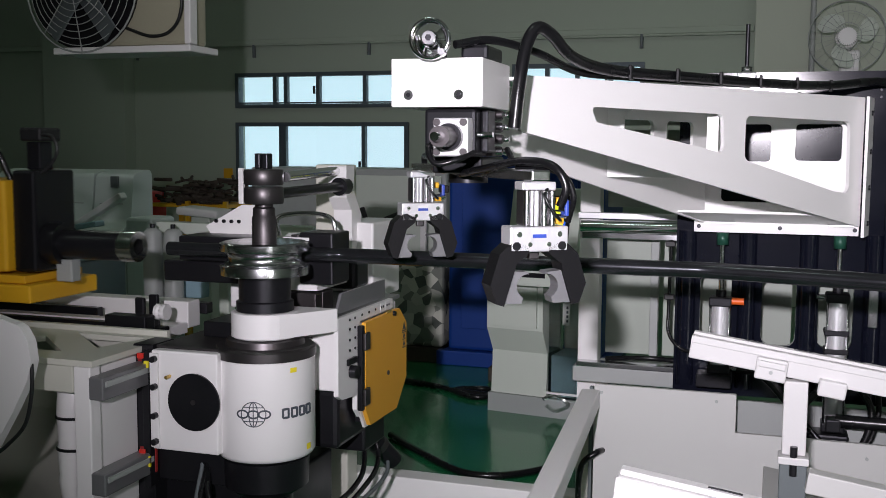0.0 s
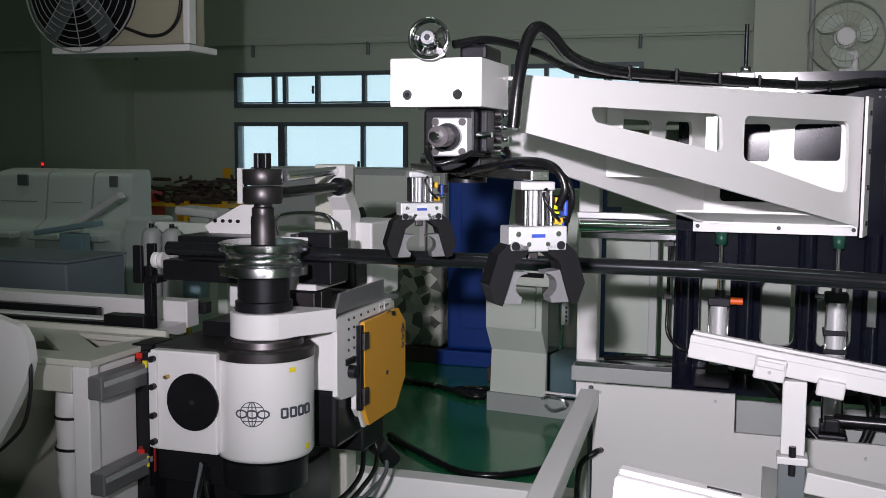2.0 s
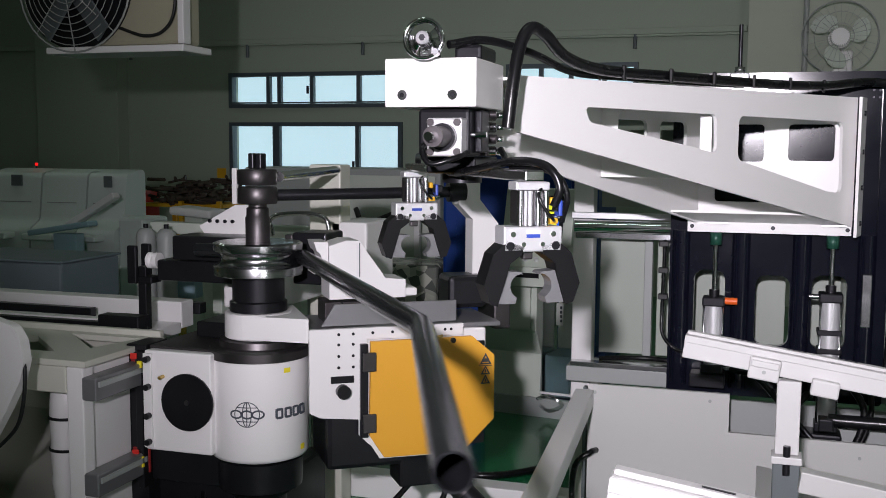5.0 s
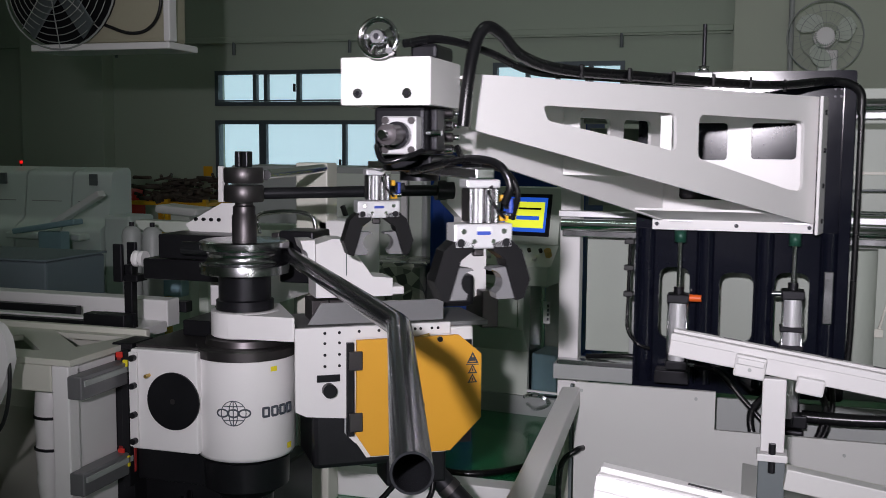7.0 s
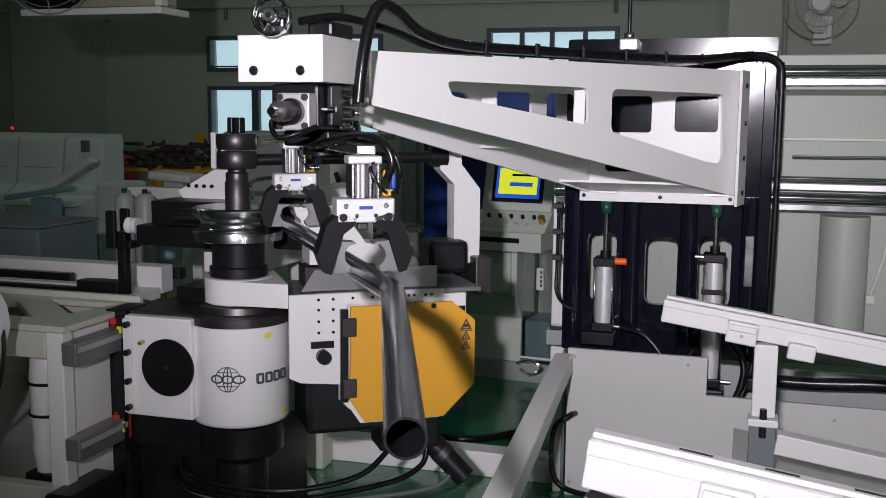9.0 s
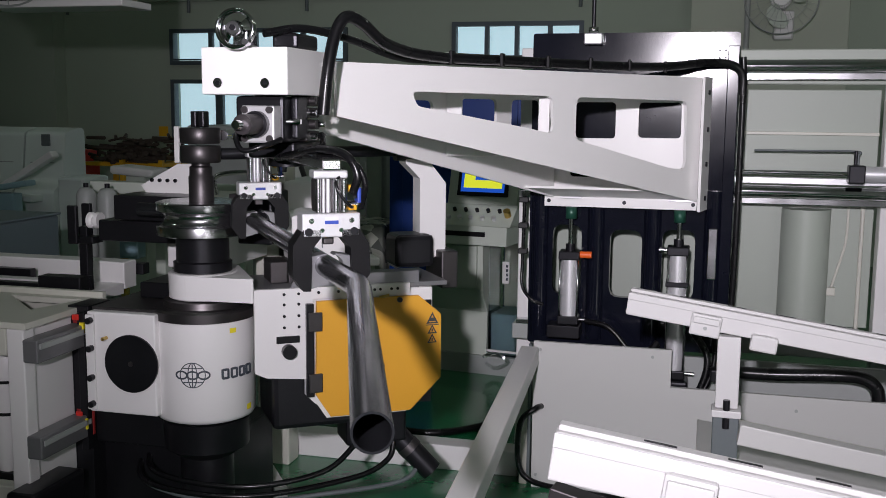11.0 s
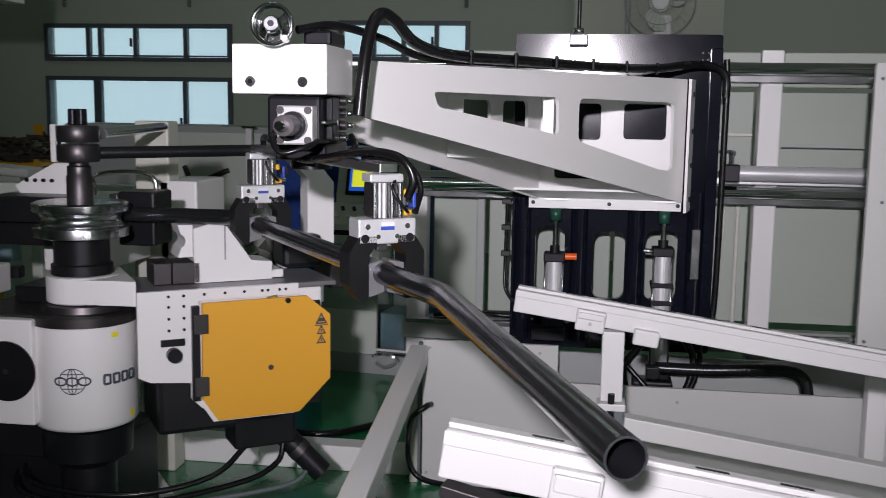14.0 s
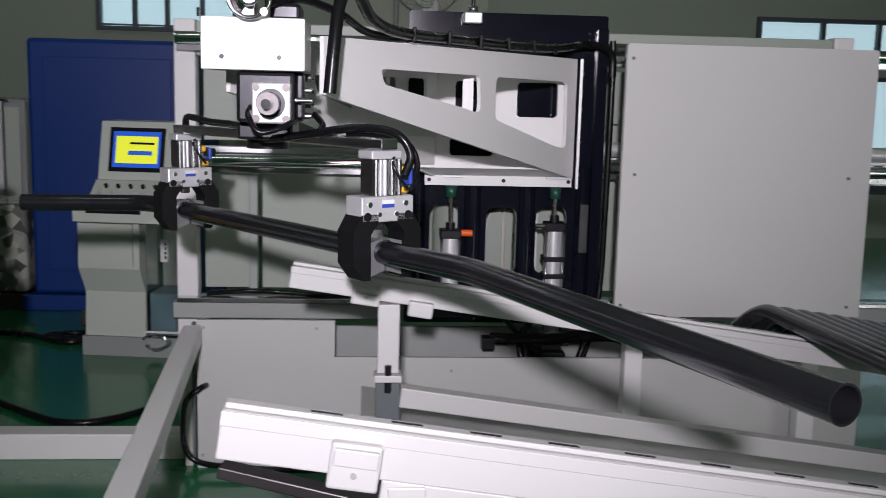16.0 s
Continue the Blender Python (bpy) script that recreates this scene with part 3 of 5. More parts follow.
# ---- bending machine ----
AX, AY = -1.82, 3.43  # die axis
TUBE_Z, TUBE_R, DIE_R = 1.29, 0.0285, 0.165
SWING = 55.5


def bolt(parent, a, b, r=0.012, material=None):
    return part("bolt", bm_cyl(a, b, r, 10), material or BLACK, parent)


def bend_head():
    h = thing("bending_head", "white drum-shaped bending head of a tube bender with a chrome die", "tube bender")
    part("drum", lathe(bmesh.new(), AX, AY, [(0.15, 0.535), (0.178, 0.545), (0.187, 0.56), (0.187, 0.918)], 64), WHITE, h, "white enamelled drum housing")
    part("collar", lathe(bmesh.new(), AX, AY, [(0.19, 0.92), (0.19, 0.952), (0.182, 0.96), (0.15, 0.962), (0.145, 0.985), (0.115, 0.988)], 64), STEELD, h)
    part("front_plate", bm_box(-2.2, AX - 0.1, AY - 0.187, AY - 0.11, 0.565, 0.945, bevel=0.006), WHITE, h)
    part("cover_disc", bm_cyl((-2.017, AY - 0.196, 0.76), (-2.017, AY - 0.188, 0.76), 0.108, 40), BLACK, h)
    part("disc_centre", bm_cyl((-2.017, AY - 0.2, 0.76), (-2.017, AY - 0.197, 0.76), 0.01, 12), STEELD, h)
    part("side_strip", bm_box(-2.2, -2.165, AY - 0.2, AY - 0.189, 0.575, 0.935, bevel=0.003), WHITE, h)
    for z in (0.6, 0.7, 0.81, 0.915):
        bolt(h, (-2.175, AY - 0.222, z), (-2.175, AY - 0.201, z), 0.012)
    part("grease_fitting", bm_cyl((-2.12, AY - 0.215, 0.85), (-2.12, AY - 0.188, 0.85), 0.007, 10), BRASS, h)
    part("body", bm_box(-2.23, AX, AY - 0.108, AY + 0.32, 0.42, 0.94, bevel=0.006), BLACK, h)
    part("top_cover", bm_box(-2.2, AX + 0.1, AY - 0.15, AY + 0.3, 0.946, 0.957, bevel=0.002), STEELD, h)
    part("top_box", bm_box(-2.12, AX - 0.06, AY + 0.05, AY + 0.36, 0.958, 1.02, bevel=0.006), BLACK, h)
    part("column", bm_box(-2.25, AX + 0.05, AY - 0.05, AY + 0.5, 0.0, 0.418, bevel=0.01), BLACK, h)
    part("skirt", lathe(bmesh.new(), AX, AY, [(0.15, 0.0), (0.15, 0.06), (0.1, 0.08), (0.1, 0.38), (0.16, 0.42), (0.165, 0.53)], 40), BLACK, h)
    # emblem and word as plain shapes on the drum
    def on_drum(deg, z, r=0.1885):
        a = radians(deg)
        return Vector((AX + r * math.cos(a), AY + r * math.sin(a), z))
    bm = bmesh.new()
    for rx in (0.046, 0.016):
        sweep(bm, [on_drum(-76.5 + math.degrees(rx * math.cos(2 * math.pi * i / 32) / 0.187), 0.732 + 0.046 * math.sin(2 * math.pi * i / 32)) for i in range(33)], 0.0018, 5)
    sweep(bm, [on_drum(-76.5, 0.732 + 0.046 - 0.0115 * i) for i in range(9)], 0.0018, 5)
    for dz in (-0.026, 0.026):
        sweep(bm, [on_drum(-76.5 + d, 0.732 + dz) for d in range(-11, 12, 2)], 0.0018, 5)
    for k in (-1, 0, 1):
        sweep(bm, [on_drum(-76.5 + 12.5 * k + math.degrees(0.021 * math.cos(2 * math.pi * i / 20) / 0.187), 0.732 + 0.014 * math.sin(2 * math.pi * i / 20)) for i in range(21)], 0.0032, 6)
    part("emblem", bm, INK, h, "dark printed globe emblem")
    for k in range(4):
        mid = -40 + 11.0 * k
        bm = bmesh.new()
        pts = [(-3.4, -0.016), (3.4, -0.016), (3.4, 0.016), (-3.4, 0.016), (-3.4, -0.016)]
        line = [on_drum(mid + a[0] + (b[0] - a[0]) * i / 6, 0.73 + a[1] + (b[1] - a[1]) * i / 6) for a, b in zip(pts, pts[1:]) for i in range(6)]
        sweep(bm, line + [line[0]], 0.0045, 6)
        part("brand_mark", bm, INK, h)
    for d, z, s in ((-34, 0.888, 0.009), (-10, 0.585, 0.011)):
        bm = bmesh.new()
        for i in range(6):
            a, b = on_drum(d + i * 1.4, z - s), on_drum(d + (i + 1) * 1.4, z - s)
            bm.faces.new([bm.verts.new(v) for v in (a, b, b + Vector((0, 0, 2 * s)), a + Vector((0, 0, 2 * s)))])
        part("warning_sticker", bm, STICKER, h, "yellow warning sticker")
    # bend die and shaft
    part("die_neck", lathe(bmesh.new(), AX, AY, [(0.108, 1.09), (0.108, 1.125), (0.098, 1.13), (0.098, 1.222)], 48), BLACK, h)
    groove = [(0.15, 1.224), (0.167, 1.228), (0.167, 1.258)]
    for i in range(9):
        a = math.pi * i / 8
        groove.append((0.166 - 0.028 * math.sin(a), TUBE_Z - 0.028 * math.cos(a)))
    groove += [(0.167, 1.322), (0.167, 1.345), (0.155, 1.35)]
    part("bend_die", lathe(bmesh.new(), AX, AY, groove, 72), CHROME, h, "polished grooved bend die")
    part("die_shaft", lathe(bmesh.new(), AX, AY, [(0.046, 1.35), (0.046, 1.44), (0.042, 1.445), (0.042, 1.475), (0.034, 1.48), (0.034, 1.49)], 32), STEELD, h)
    part("lower_ring", lathe(bmesh.new(), AX, AY, [(0.07, 1.492), (0.074, 1.497), (0.074, 1.55), (0.07, 1.555)], 40), STEELD, h)
    part("upper_ring", lathe(bmesh.new(), AX, AY, [(0.07, 1.562), (0.074, 1.567), (0.074, 1.615), (0.07, 1.62)], 40), STEELD, h)
    for s in (-0.016, 0.016):
        part("shaft_stub", bm_box(AX + s - 0.011, AX + s + 0.011, AY - 0.022, AY + 0.022, 1.622, 1.68, bevel=0.004), BLACK, h)
    # wiper and pressure side behind the die
    part("wiper_block", bm_box(-2.32, -1.99, 3.63, 3.8, 1.24, 1.34, bevel=0.008), BLACK, h)
    part("pressure_die", bm_box(-1.775, -1.63, 3.63, 3.8, 1.165, 1.37, bevel=0.008), BLACK, h)
    part("pressure_insert", bm_box(-1.81, -1.777, 3.632, 3.75, 1.21, 1.36, bevel=0.004), STEELD, h)
    part("wiper_bracket", bm_box(-2.4, -2.0, 3.64, 3.82, 1.15, 1.236, bevel=0.008), BLACK, h)
    part("pressure_slide", bm_box(-2.2, -1.95, 3.83, 4.3, 1.02, 1.28, bevel=0.01), WHITE, h)
    part("pressure_plate", bm_box(-2.45, -1.95, 3.85, 4.2, 1.282, 1.32, bevel=0.004), CREAM, h)
    tri = [(0.134, 0.036), (0.162, 0), (0.4, 0), (0.4, 0.132), (0.312, 0.132)]
    part("gusset", plate(bmesh.new(), tri, [], 0.03, upright((-2.5, 3.95), (-2.1, 3.95)) @ Matrix.Translation((0, 1.322, 0))), WHITE, h)
    for k in range(4):
        bolt(h, (-2.31 + 0.037 * k, 3.91, 1.382), (-2.31 + 0.037 * k, 3.919, 1.382), 0.008)
    part("gusset_post", bm_box(-2.222, -2.2, 3.952, 3.975, 1.456, 1.612, bevel=0.003), WHITE, h)
    part("gusset_arm", bm_box(-2.2, -2.06, 3.952, 3.975, 1.545, 1.56, bevel=0.003), WHITE, h)
    for z in (0.505, 0.874):
        part("slide_tag", bm_box(-2.247, -2.228, 3.262, 3.271, z - 0.021, z + 0.021, bevel=0.001), STICKER, h, "small yellow tag")
    for z in (0.465, 0.528, 0.842, 0.902):
        part("red_clip", bm_box(-2.277, -2.25, 3.262, 3.2715, z, z + 0.022, bevel=0.003), REDP, h, "red plastic clip")
    part("tag_strip", bm_box(-2.262, -2.2315, 3.272, 3.32, 0.4, 0.93, bevel=0.003), BLACK, h)
    part("grip_loop", bm_cable([(-2.05, 4.0, 1.32), (-2.05, 4.0, 1.4), (-1.9, 4.0, 1.42), (-1.8, 4.0, 1.4), (-1.78, 4.0, 1.32)], 0.01), CHROME, h)
    part("rear_box", bm_box(-1.93, -1.75, 4.35, 4.7, 1.0, 1.36, bevel=0.01), WHITE, h)
    # fixed upper tie bar and its post
    part("tie_bar", bm_cyl((AX + 0.06, AY + 0.06, 1.592), (-1.9, 4.35, 1.6), 0.02, 16), CHROME, h)
    part("tie_post", bm_box(-2.04, -1.88, 4.35, 4.47, 0.0, 1.625, bevel=0.008), CREAM, h)


def bed():
    b = thing("machine_bed", "long white welded bed of the tube bender with guide rails", "machine bed")
    outline = [(-6.2, 3.0), (-2.28, 3.0), (-2.28, 3.5), (-6.2, 3.5)]
    holes = []
    for k in range(5):
        d = -0.72 * k
        holes.append([(-2.68 + d, 3.45), (-2.42 + d, 3.22), (-2.36 + d, 3.45)])
        holes.append([(-2.5 + d, 3.12), (-2.77 + d, 3.36), (-2.98 + d, 3.12)])
    part("deck", plate(bmesh.new(), outline, holes, 0.022, pose(0, 0, 0.92)), CREAM, b)
    part("front_beam", bm_box(-6.2, -2.362, 3.0, 3.05, 0.82, 0.918, bevel=0.005), CREAM, b)
    part("deck_back", bm_box(-6.2, -2.3, 3.502, 3.53, 0.6, 0.965, bevel=0.004), CREAM, b)
    part("rear_beam", bm_box(-6.2, -2.45, 3.9, 4.0, 0.9, 1.02, bevel=0.006), WHITE, b)
    part("side_wall", bm_box(-6.2, -2.75, 3.62, 3.88, 0.0, 0.88, bevel=0.006), CREAM, b)
    part("rail_bed", bm_box(-6.2, -2.45, 3.57, 3.895, 0.882, 0.93, bevel=0.004), WHITE, b)
    part("guide_rail", bm_box(-6.2, -2.66, 3.6, 3.64, 0.932, 0.965, bevel=0.003), BLACK, b)
    part("rail_strip", bm_box(-6.2, -2.7, 3.7, 3.76, 0.932, 0.96, bevel=0.003), WHITE, b)
    part("guide_rail", bm_box(-6.2, -2.85, 3.8, 3.84, 0.932, 0.985, bevel=0.003), BLACK, b)
    part("cable_chain", bm_box(-6.2, -2.42, 4.005, 4.06, 0.95, 1.0, bevel=0.004), BLACK, b)
    part("rail_stop", bm_box(-2.66, -2.46, 3.59, 3.66, 0.932, 1.0, bevel=0.006), BLACK, b)
    part("end_post", bm_box(-2.36, -2.29, 3.0, 3.06, 0.0, 0.918, bevel=0.005), WHITE, b)
    part("end_panel", bm_box(-2.33, -2.305, 3.062, 3.3, 0.0, 0.918, bevel=0.003), WHITE, b)
    part("back_post", bm_box(-2.32, -2.232, 3.302, 3.45, 0.0, 0.95, bevel=0.004), BLACK, b)
    part("foot_beam", bm_box(-6.2, -2.362, 3.0, 3.06, 0.0, 0.34, bevel=0.005), CREAM, b)
    for k in range(4):
        part("leg", bm_box(-3.1 - 0.9 * k, -3.02 - 0.9 * k, 3.0, 3.06, 0.342, 0.818, bevel=0.005), WHITE, b)
    for z in (0.8, 0.45):
        r = part("slide_rail", bm_box(-2.3, -2.235, 3.0, 3.3, z, z + 0.085, bevel=0.006), INSERT, b)
        part("rail_lip", bm_box(-2.234, -2.228, 3.01, 3.29, z + 0.05, z + 0.07), GREYP, r)
        part("red_clip", bm_box(-2.3, -2.229, 3.301, 3.318, z + 0.0, z + 0.1, bevel=0.004), DKRED, r)
        part("yellow_tag", bm_box(-2.231, -2.222, 3.335, 3.36, z, z + 0.07), STICKER, r)
    part("drive_box", bm_box(-2.32, -2.2, 2.9, 3.2, 0.22, 0.36, bevel=0.015), BLACK, b)
    f = thing("floor_frame", "white steel floor frame joining bender and loader", "floor frame")
    part("long_beam", bm_box(-2.3, -0.8, 4.5, 4.62, 0.0, 0.12, bevel=0.006), WHITE, f)
    part("short_beam", box(bmesh.new(), -0.37, 0.37, -0.03, 0.03, 0, 0.06, 0.004, pose(-1.955, 4.23, 0, 0, 0, -54.2)), WHITE, f)
    part("front_bar", bm_box(-2.49, -2.44, 3.75, 4.25, 0, 0.05, bevel=0.004), WHITE, f)
    part("cross_bar", bm_box(-2.49, -2.26, 3.7, 3.748, 0, 0.05, bevel=0.004), WHITE, f)
    c = thing("servo_cover", "white rounded machine cover with a black switch", "machine cover")
    prof = rounded([(-0.35, 0.3), (0.02, 0.3), (0.16, 0.52), (0.33, 0.79), (0.392, 0.9), (0.412, 0.97), (0.402, 1.04), (0.37, 1.09), (0.26, 1.118), (-0.35, 1.125)], 0.05)
    part("shell", plate(bmesh.new(), prof, [], 0.04, upright((-2.8, 2.86), (-2.0, 2.86))), WHITE, c)
    part("post", bm_box(-2.95, -2.85, 2.83, 2.92, 0, 0.32, bevel=0.004), CREAM, c)
    part("switch", bm_box(-2.452, -2.424, 2.835, 2.858, 0.9, 0.975, bevel=0.004), PLASTIC, c)
    part("switch_head", bm_box(-2.475, -2.415, 2.83, 2.857, 0.976, 0.998, bevel=0.006), PLASTIC, c)
    part("switch_lamp", bm_cyl((-2.432, 2.826, 0.99), (-2.432, 2.8295, 0.99), 0.007, 10), REDLED, c)
    part("switch_cable", bm_cable([(-2.42, 2.845, 0.985), (-2.395, 2.83, 0.95), (-2.4, 2.83, 0.85), (-2.44, 2.84, 0.74), (-2.52, 2.845, 0.66), (-2.6, 2.845, 0.6)], 0.007), PLASTIC, c)
    e = thing("cable_drum_cover", "white ribbed flexible cover with dark straps", "flexible cover")
    part("bellows", lathe(bmesh.new(), -2.46, 3.13, [(0.05, 0.36), (0.064, 0.46), (0.06, 0.48), (0.066, 0.58), (0.062, 0.6), (0.066, 0.72), (0.06, 0.8), (0.035, 0.85)], 24), WHITE, e)
    for z in (0.58, 0.7):
        part("strap", lathe(bmesh.new(), -2.46, 3.13, [(0.065, z - 0.006), (0.07, z - 0.004), (0.07, z + 0.004), (0.065, z + 0.006)], 24), BLACK, e)
    part("stand", bm_box(-2.53, -2.39, 3.07, 3.2, 0, 0.358, bevel=0.004), BLACK, e)


def support_roller():
    r = thing("support_roller", "black lifting post with a white support roller", "support roller")
    part("post", bm_box(-2.52, -2.48, 3.68, 3.72, 0.6, 1.2, bevel=0.004), BLACK, r)
    part("cheek", bm_box(-2.545, -2.5, 3.64, 3.66, 1.13, 1.29, bevel=0.006), BLACK, r)
    part("cheek", bm_box(-2.545, -2.5, 3.74, 3.76, 1.13, 1.29, bevel=0.006), BLACK, r)
    part("head", bm_box(-2.545, -2.44, 3.661, 3.739, 1.13, 1.16, bevel=0.006), BLACK, r)
    bm = bmesh.new()
    for a, b, ra, rb in ((0.0, 0.012, 0.034, 0.034), (0.012, 0.022, 0.034, 0.026), (0.022, 0.032, 0.026, 0.034), (0.032, 0.05, 0.034, 0.034)):
        cyl(bm, (-2.475 + a, 3.7, 1.225), (-2.475 + b, 3.7, 1.225), ra, 24, rb)
    part("roller", bm, WHITE, r)
    part("guide_block", bm_box(-2.6, -2.45, 3.655, 3.66, 0.95, 1.0), BLACK, r)
    return r


def feed_carriage():
    c = thing("feed_carriage", "yellow feed carriage with a black chuck spindle", "feed carriage")
    y = 3.6
    part("spindle", bm_cyl((-2.9, y, TUBE_Z), (-2.56, y, TUBE_Z), 0.062, 32), BLACK, c)
    part("spindle_flange", bm_cyl((-2.919, y, TUBE_Z), (-2.85, y, TUBE_Z), 0.09, 32), BLACK, c)
    part("collet", sweep(bmesh.new(), [(-2.559, y, TUBE_Z), (-2.49, y, TUBE_Z)], 0.064, 32, 0.034), CHROME, c)
    part("head_block", bm_box(-3.034, -2.92, y - 0.1, y + 0.16, 1.175, 1.6, bevel=0.012), BLACK, c)
    part("yellow_housing", bm_box(-3.9, -3.036, y - 0.14, y + 0.2, 1.175, 1.56, bevel=0.012), YELLOW, c)
    part("slide_plate", bm_box(-4.2, -2.89, y - 0.18, y + 0.26, 1.055, 1.13, bevel=0.008), YELLOW, c)
    part("upper_plate", bm_box(-4.1, -2.94, y - 0.15, y + 0.22, 1.132, 1.165, bevel=0.004), YELLOW, c)
    part("spindle_foot", bm_box(-2.88, -2.8, y - 0.03, y + 0.03, 1.132, 1.226, bevel=0.006), GREYP, c)
    part("valve_post", bm_box(-3.02, -2.95, y - 0.02, y + 0.06, 1.602, 1.72, bevel=0.006), BLACK, c)
    part("valve_block", bm_box(-3.03, -2.92, y - 0.05, y + 0.08, 1.722, 1.78, bevel=0.01), PLASTIC, c)
    part("hose", bm_cable([(-2.93, y - 0.04, 1.75), (-2.86, y - 0.05, 1.74), (-2.84, y - 0.05, 1.68), (-2.88, y - 0.05, 1.62), (-2.95, y - 0.06, 1.57)], 0.007), PLASTIC, c)
    part("hose", bm_cable([(-3.2, y - 0.1, 1.6), (-3.24, y - 0.12, 1.72), (-3.12, y - 0.1, 1.7), (-3.04, y - 0.06, 1.5)], 0.014), RUBBER, c)
    return c


def swing_arm():
    """Built in the space of the die axis: x away from the arm's face, y along the arm, as it stands before the bend."""
    s = thing("swing_arm", "white swinging bend arm with an orange cover plate and clamp", "bend arm", at=(AX, AY, 0))
    part("hub", lathe(bmesh.new(), 0, 0, [(0.12, 0.99), (0.127, 0.995), (0.127, 1.085), (0.12, 1.088)], 48), WHITE, s)
    hub_arm = [(-0.127, -0.02), (0.1, -0.08), (0.234, 0.14), (0.234, 0.149), (-0.13, 0.149)]
    part("hub_arm", plate(bmesh.new(), rounded(hub_arm, 0.006), [], 0.088, pose(0, 0, 0.996)), WHITE, s)
    face = [(0.15, 1.043), (0.74, 1.043), (0.74, 1.0), (0.365, 1.0), (0.375, 0.6), (0.335, 0.64), (0.335, 0.7), (0.19, 0.715), (0.15, 0.735)]
    front = Matrix(((0, 0, 1), (1, 0, 0), (0, 1, 0))).to_4x4()
    part("face_plate", plate(bmesh.new(), face, [], 0.02, Matrix.Translation((0.215, 0, 0)) @ front), WHITE, s)
    part("arm_body", bm_box(-0.13, 0.213, 0.203, 0.84, 0.74, 1.02, bevel=0.008), WHITE, s)
    part("arm_deck", bm_box(-0.13, 0.21, 0.17, 0.9, 1.022, 1.04, bevel=0.004), INSERT, s)
    part("clamp_guide", bm_box(-0.05, 0.1, 0.235, 0.3, 1.041, 1.122, bevel=0.004), STEELD, s)
    part("clamp_guide", bm_box(-0.05, 0.1, 0.303, 0.405, 1.041, 1.122, bevel=0.004), STEELD, s)
    part("arm_underside", bm_box(-0.1, 0.2, 0.22, 0.7, 0.5, 0.738, bevel=0.02), BLACK, s)
    for a in (0.258, 0.312):
        for z in (1.023, 0.985, 0.942, 0.9):
            bolt(s, (0.236, a, z), (0.239, a, z), 0.0055)
    for a in (0.386, 0.461, 0.533, 0.6, 0.622, 0.666, 0.69):
        bolt(s, (0.236, a, 1.024), (0.239, a, 1.024), 0.0055)
    part("clip_plate", bm_box(0.236, 0.244, 0.228, 0.313, 0.843, 0.868), BLACK, s)
    part("knob", bm_cyl((0.236, 0.272, 0.812), (0.265, 0.272, 0.812), 0.026, 20), BLACK, s)
    cover = [(0.374, 0.994), (0.37, 0.64), (0.425, 0.555), (0.735, 0.553), (0.858, 0.672), (0.858, 0.92), (0.768, 0.996)]
    o = part("cover_plate", plate(bmesh.new(), cover, [], 0.018, Matrix.Translation((0.24, 0, 0)) @ front), ORANGE, s, "orange painted cover plate")
    part("cover_tray", plate(bmesh.new(), [(p[0] - 0.012, p[1] - 0.009) for p in cover], [], 0.012, Matrix.Translation((0.226, 0, 0)) @ front), WHITE, s)
    part("backing", bm_box(0.16, 0.224, 0.4, 0.83, 0.57, 0.97), BLACK, s)
    part("cover_stud", cyl(bmesh.new(), (0.25, 0.615, 0.995), (0.262, 0.65, 1.004), 0.006, 8), BRASS, o)
    part("seam_plate", bm_box(0.2355, 0.237, 0.592, 0.635, 1.003, 1.04), WHITE, s)
    part("seam_plate", bm_box(0.2355, 0.237, 0.655, 0.705, 1.003, 1.04), WHITE, s)
    part("cover_screw", bm_cyl((0.2585, 0.624, 0.736), (0.263, 0.624, 0.736), 0.01, 12), BROWN, o)
    part("cover_screw", bm_cyl((0.2585, 0.69, 0.985), (0.27, 0.69, 0.985), 0.01, 12), BLACK, o)
    for z, k in ((0.905, 1.0), (0.862, 0.8), (0.826, 0.8)):
        tri = [(0.822 - 0.024 * k, z - 0.02 * k), (0.822 + 0.024 * k, z - 0.02 * k), (0.822, z + 0.024 * k)]
        inner = [(0.822 - 0.014 * k, z - 0.0145 * k), (0.822 + 0.014 * k, z - 0.0145 * k), (0.822, z + 0.013 * k)]
        part("warning_mark", plate(bmesh.new(), tri, [inner], 0.001, Matrix.Translation((0.259, 0, 0)) @ front), INK, o)
        part("warning_mark", bm_box(0.259, 0.26, 0.822 - 0.012 * k if k == 1 else 0.8195, 0.822 + 0.012 * k if k == 1 else 0.8245, z - 0.011 * k, z + 0.003), INK, o)
    part("warning_caption", bm_box(0.259, 0.26, 0.796, 0.848, 0.8785, 0.8815), INK, o)
    part("hinge_bar", bm_box(0.236, 0.258, 0.336, 0.364, 0.635, 0.986, bevel=0.003), BLACK, s)
    for z in (0.655, 0.885):
        part("hinge", bm_box(0.2585, 0.272, 0.342, 0.392, z, z + 0.07, bevel=0.003), STEELD, s)
    # tie bar and post that travel with the arm
    part("tie_bar", bm_cyl((-0.02, 0.07, 1.522), (-0.03, 0.8, 1.53), 0.022, 16), BLACK, s)
    part("tie_knob", bm_cyl((-0.03, 0.76, 1.53), (-0.03, 0.83, 1.53), 0.04, 20), BLACK, s)
    post = [(0.8, 1.62), (0.89, 1.62), (0.89, 1.5), (0.97, 1.4), (0.97, 1.12), (0.86, 1.07), (0.76, 1.06), (0.76, 1.09), (0.86, 1.14), (0.86, 1.42), (0.8, 1.48)]
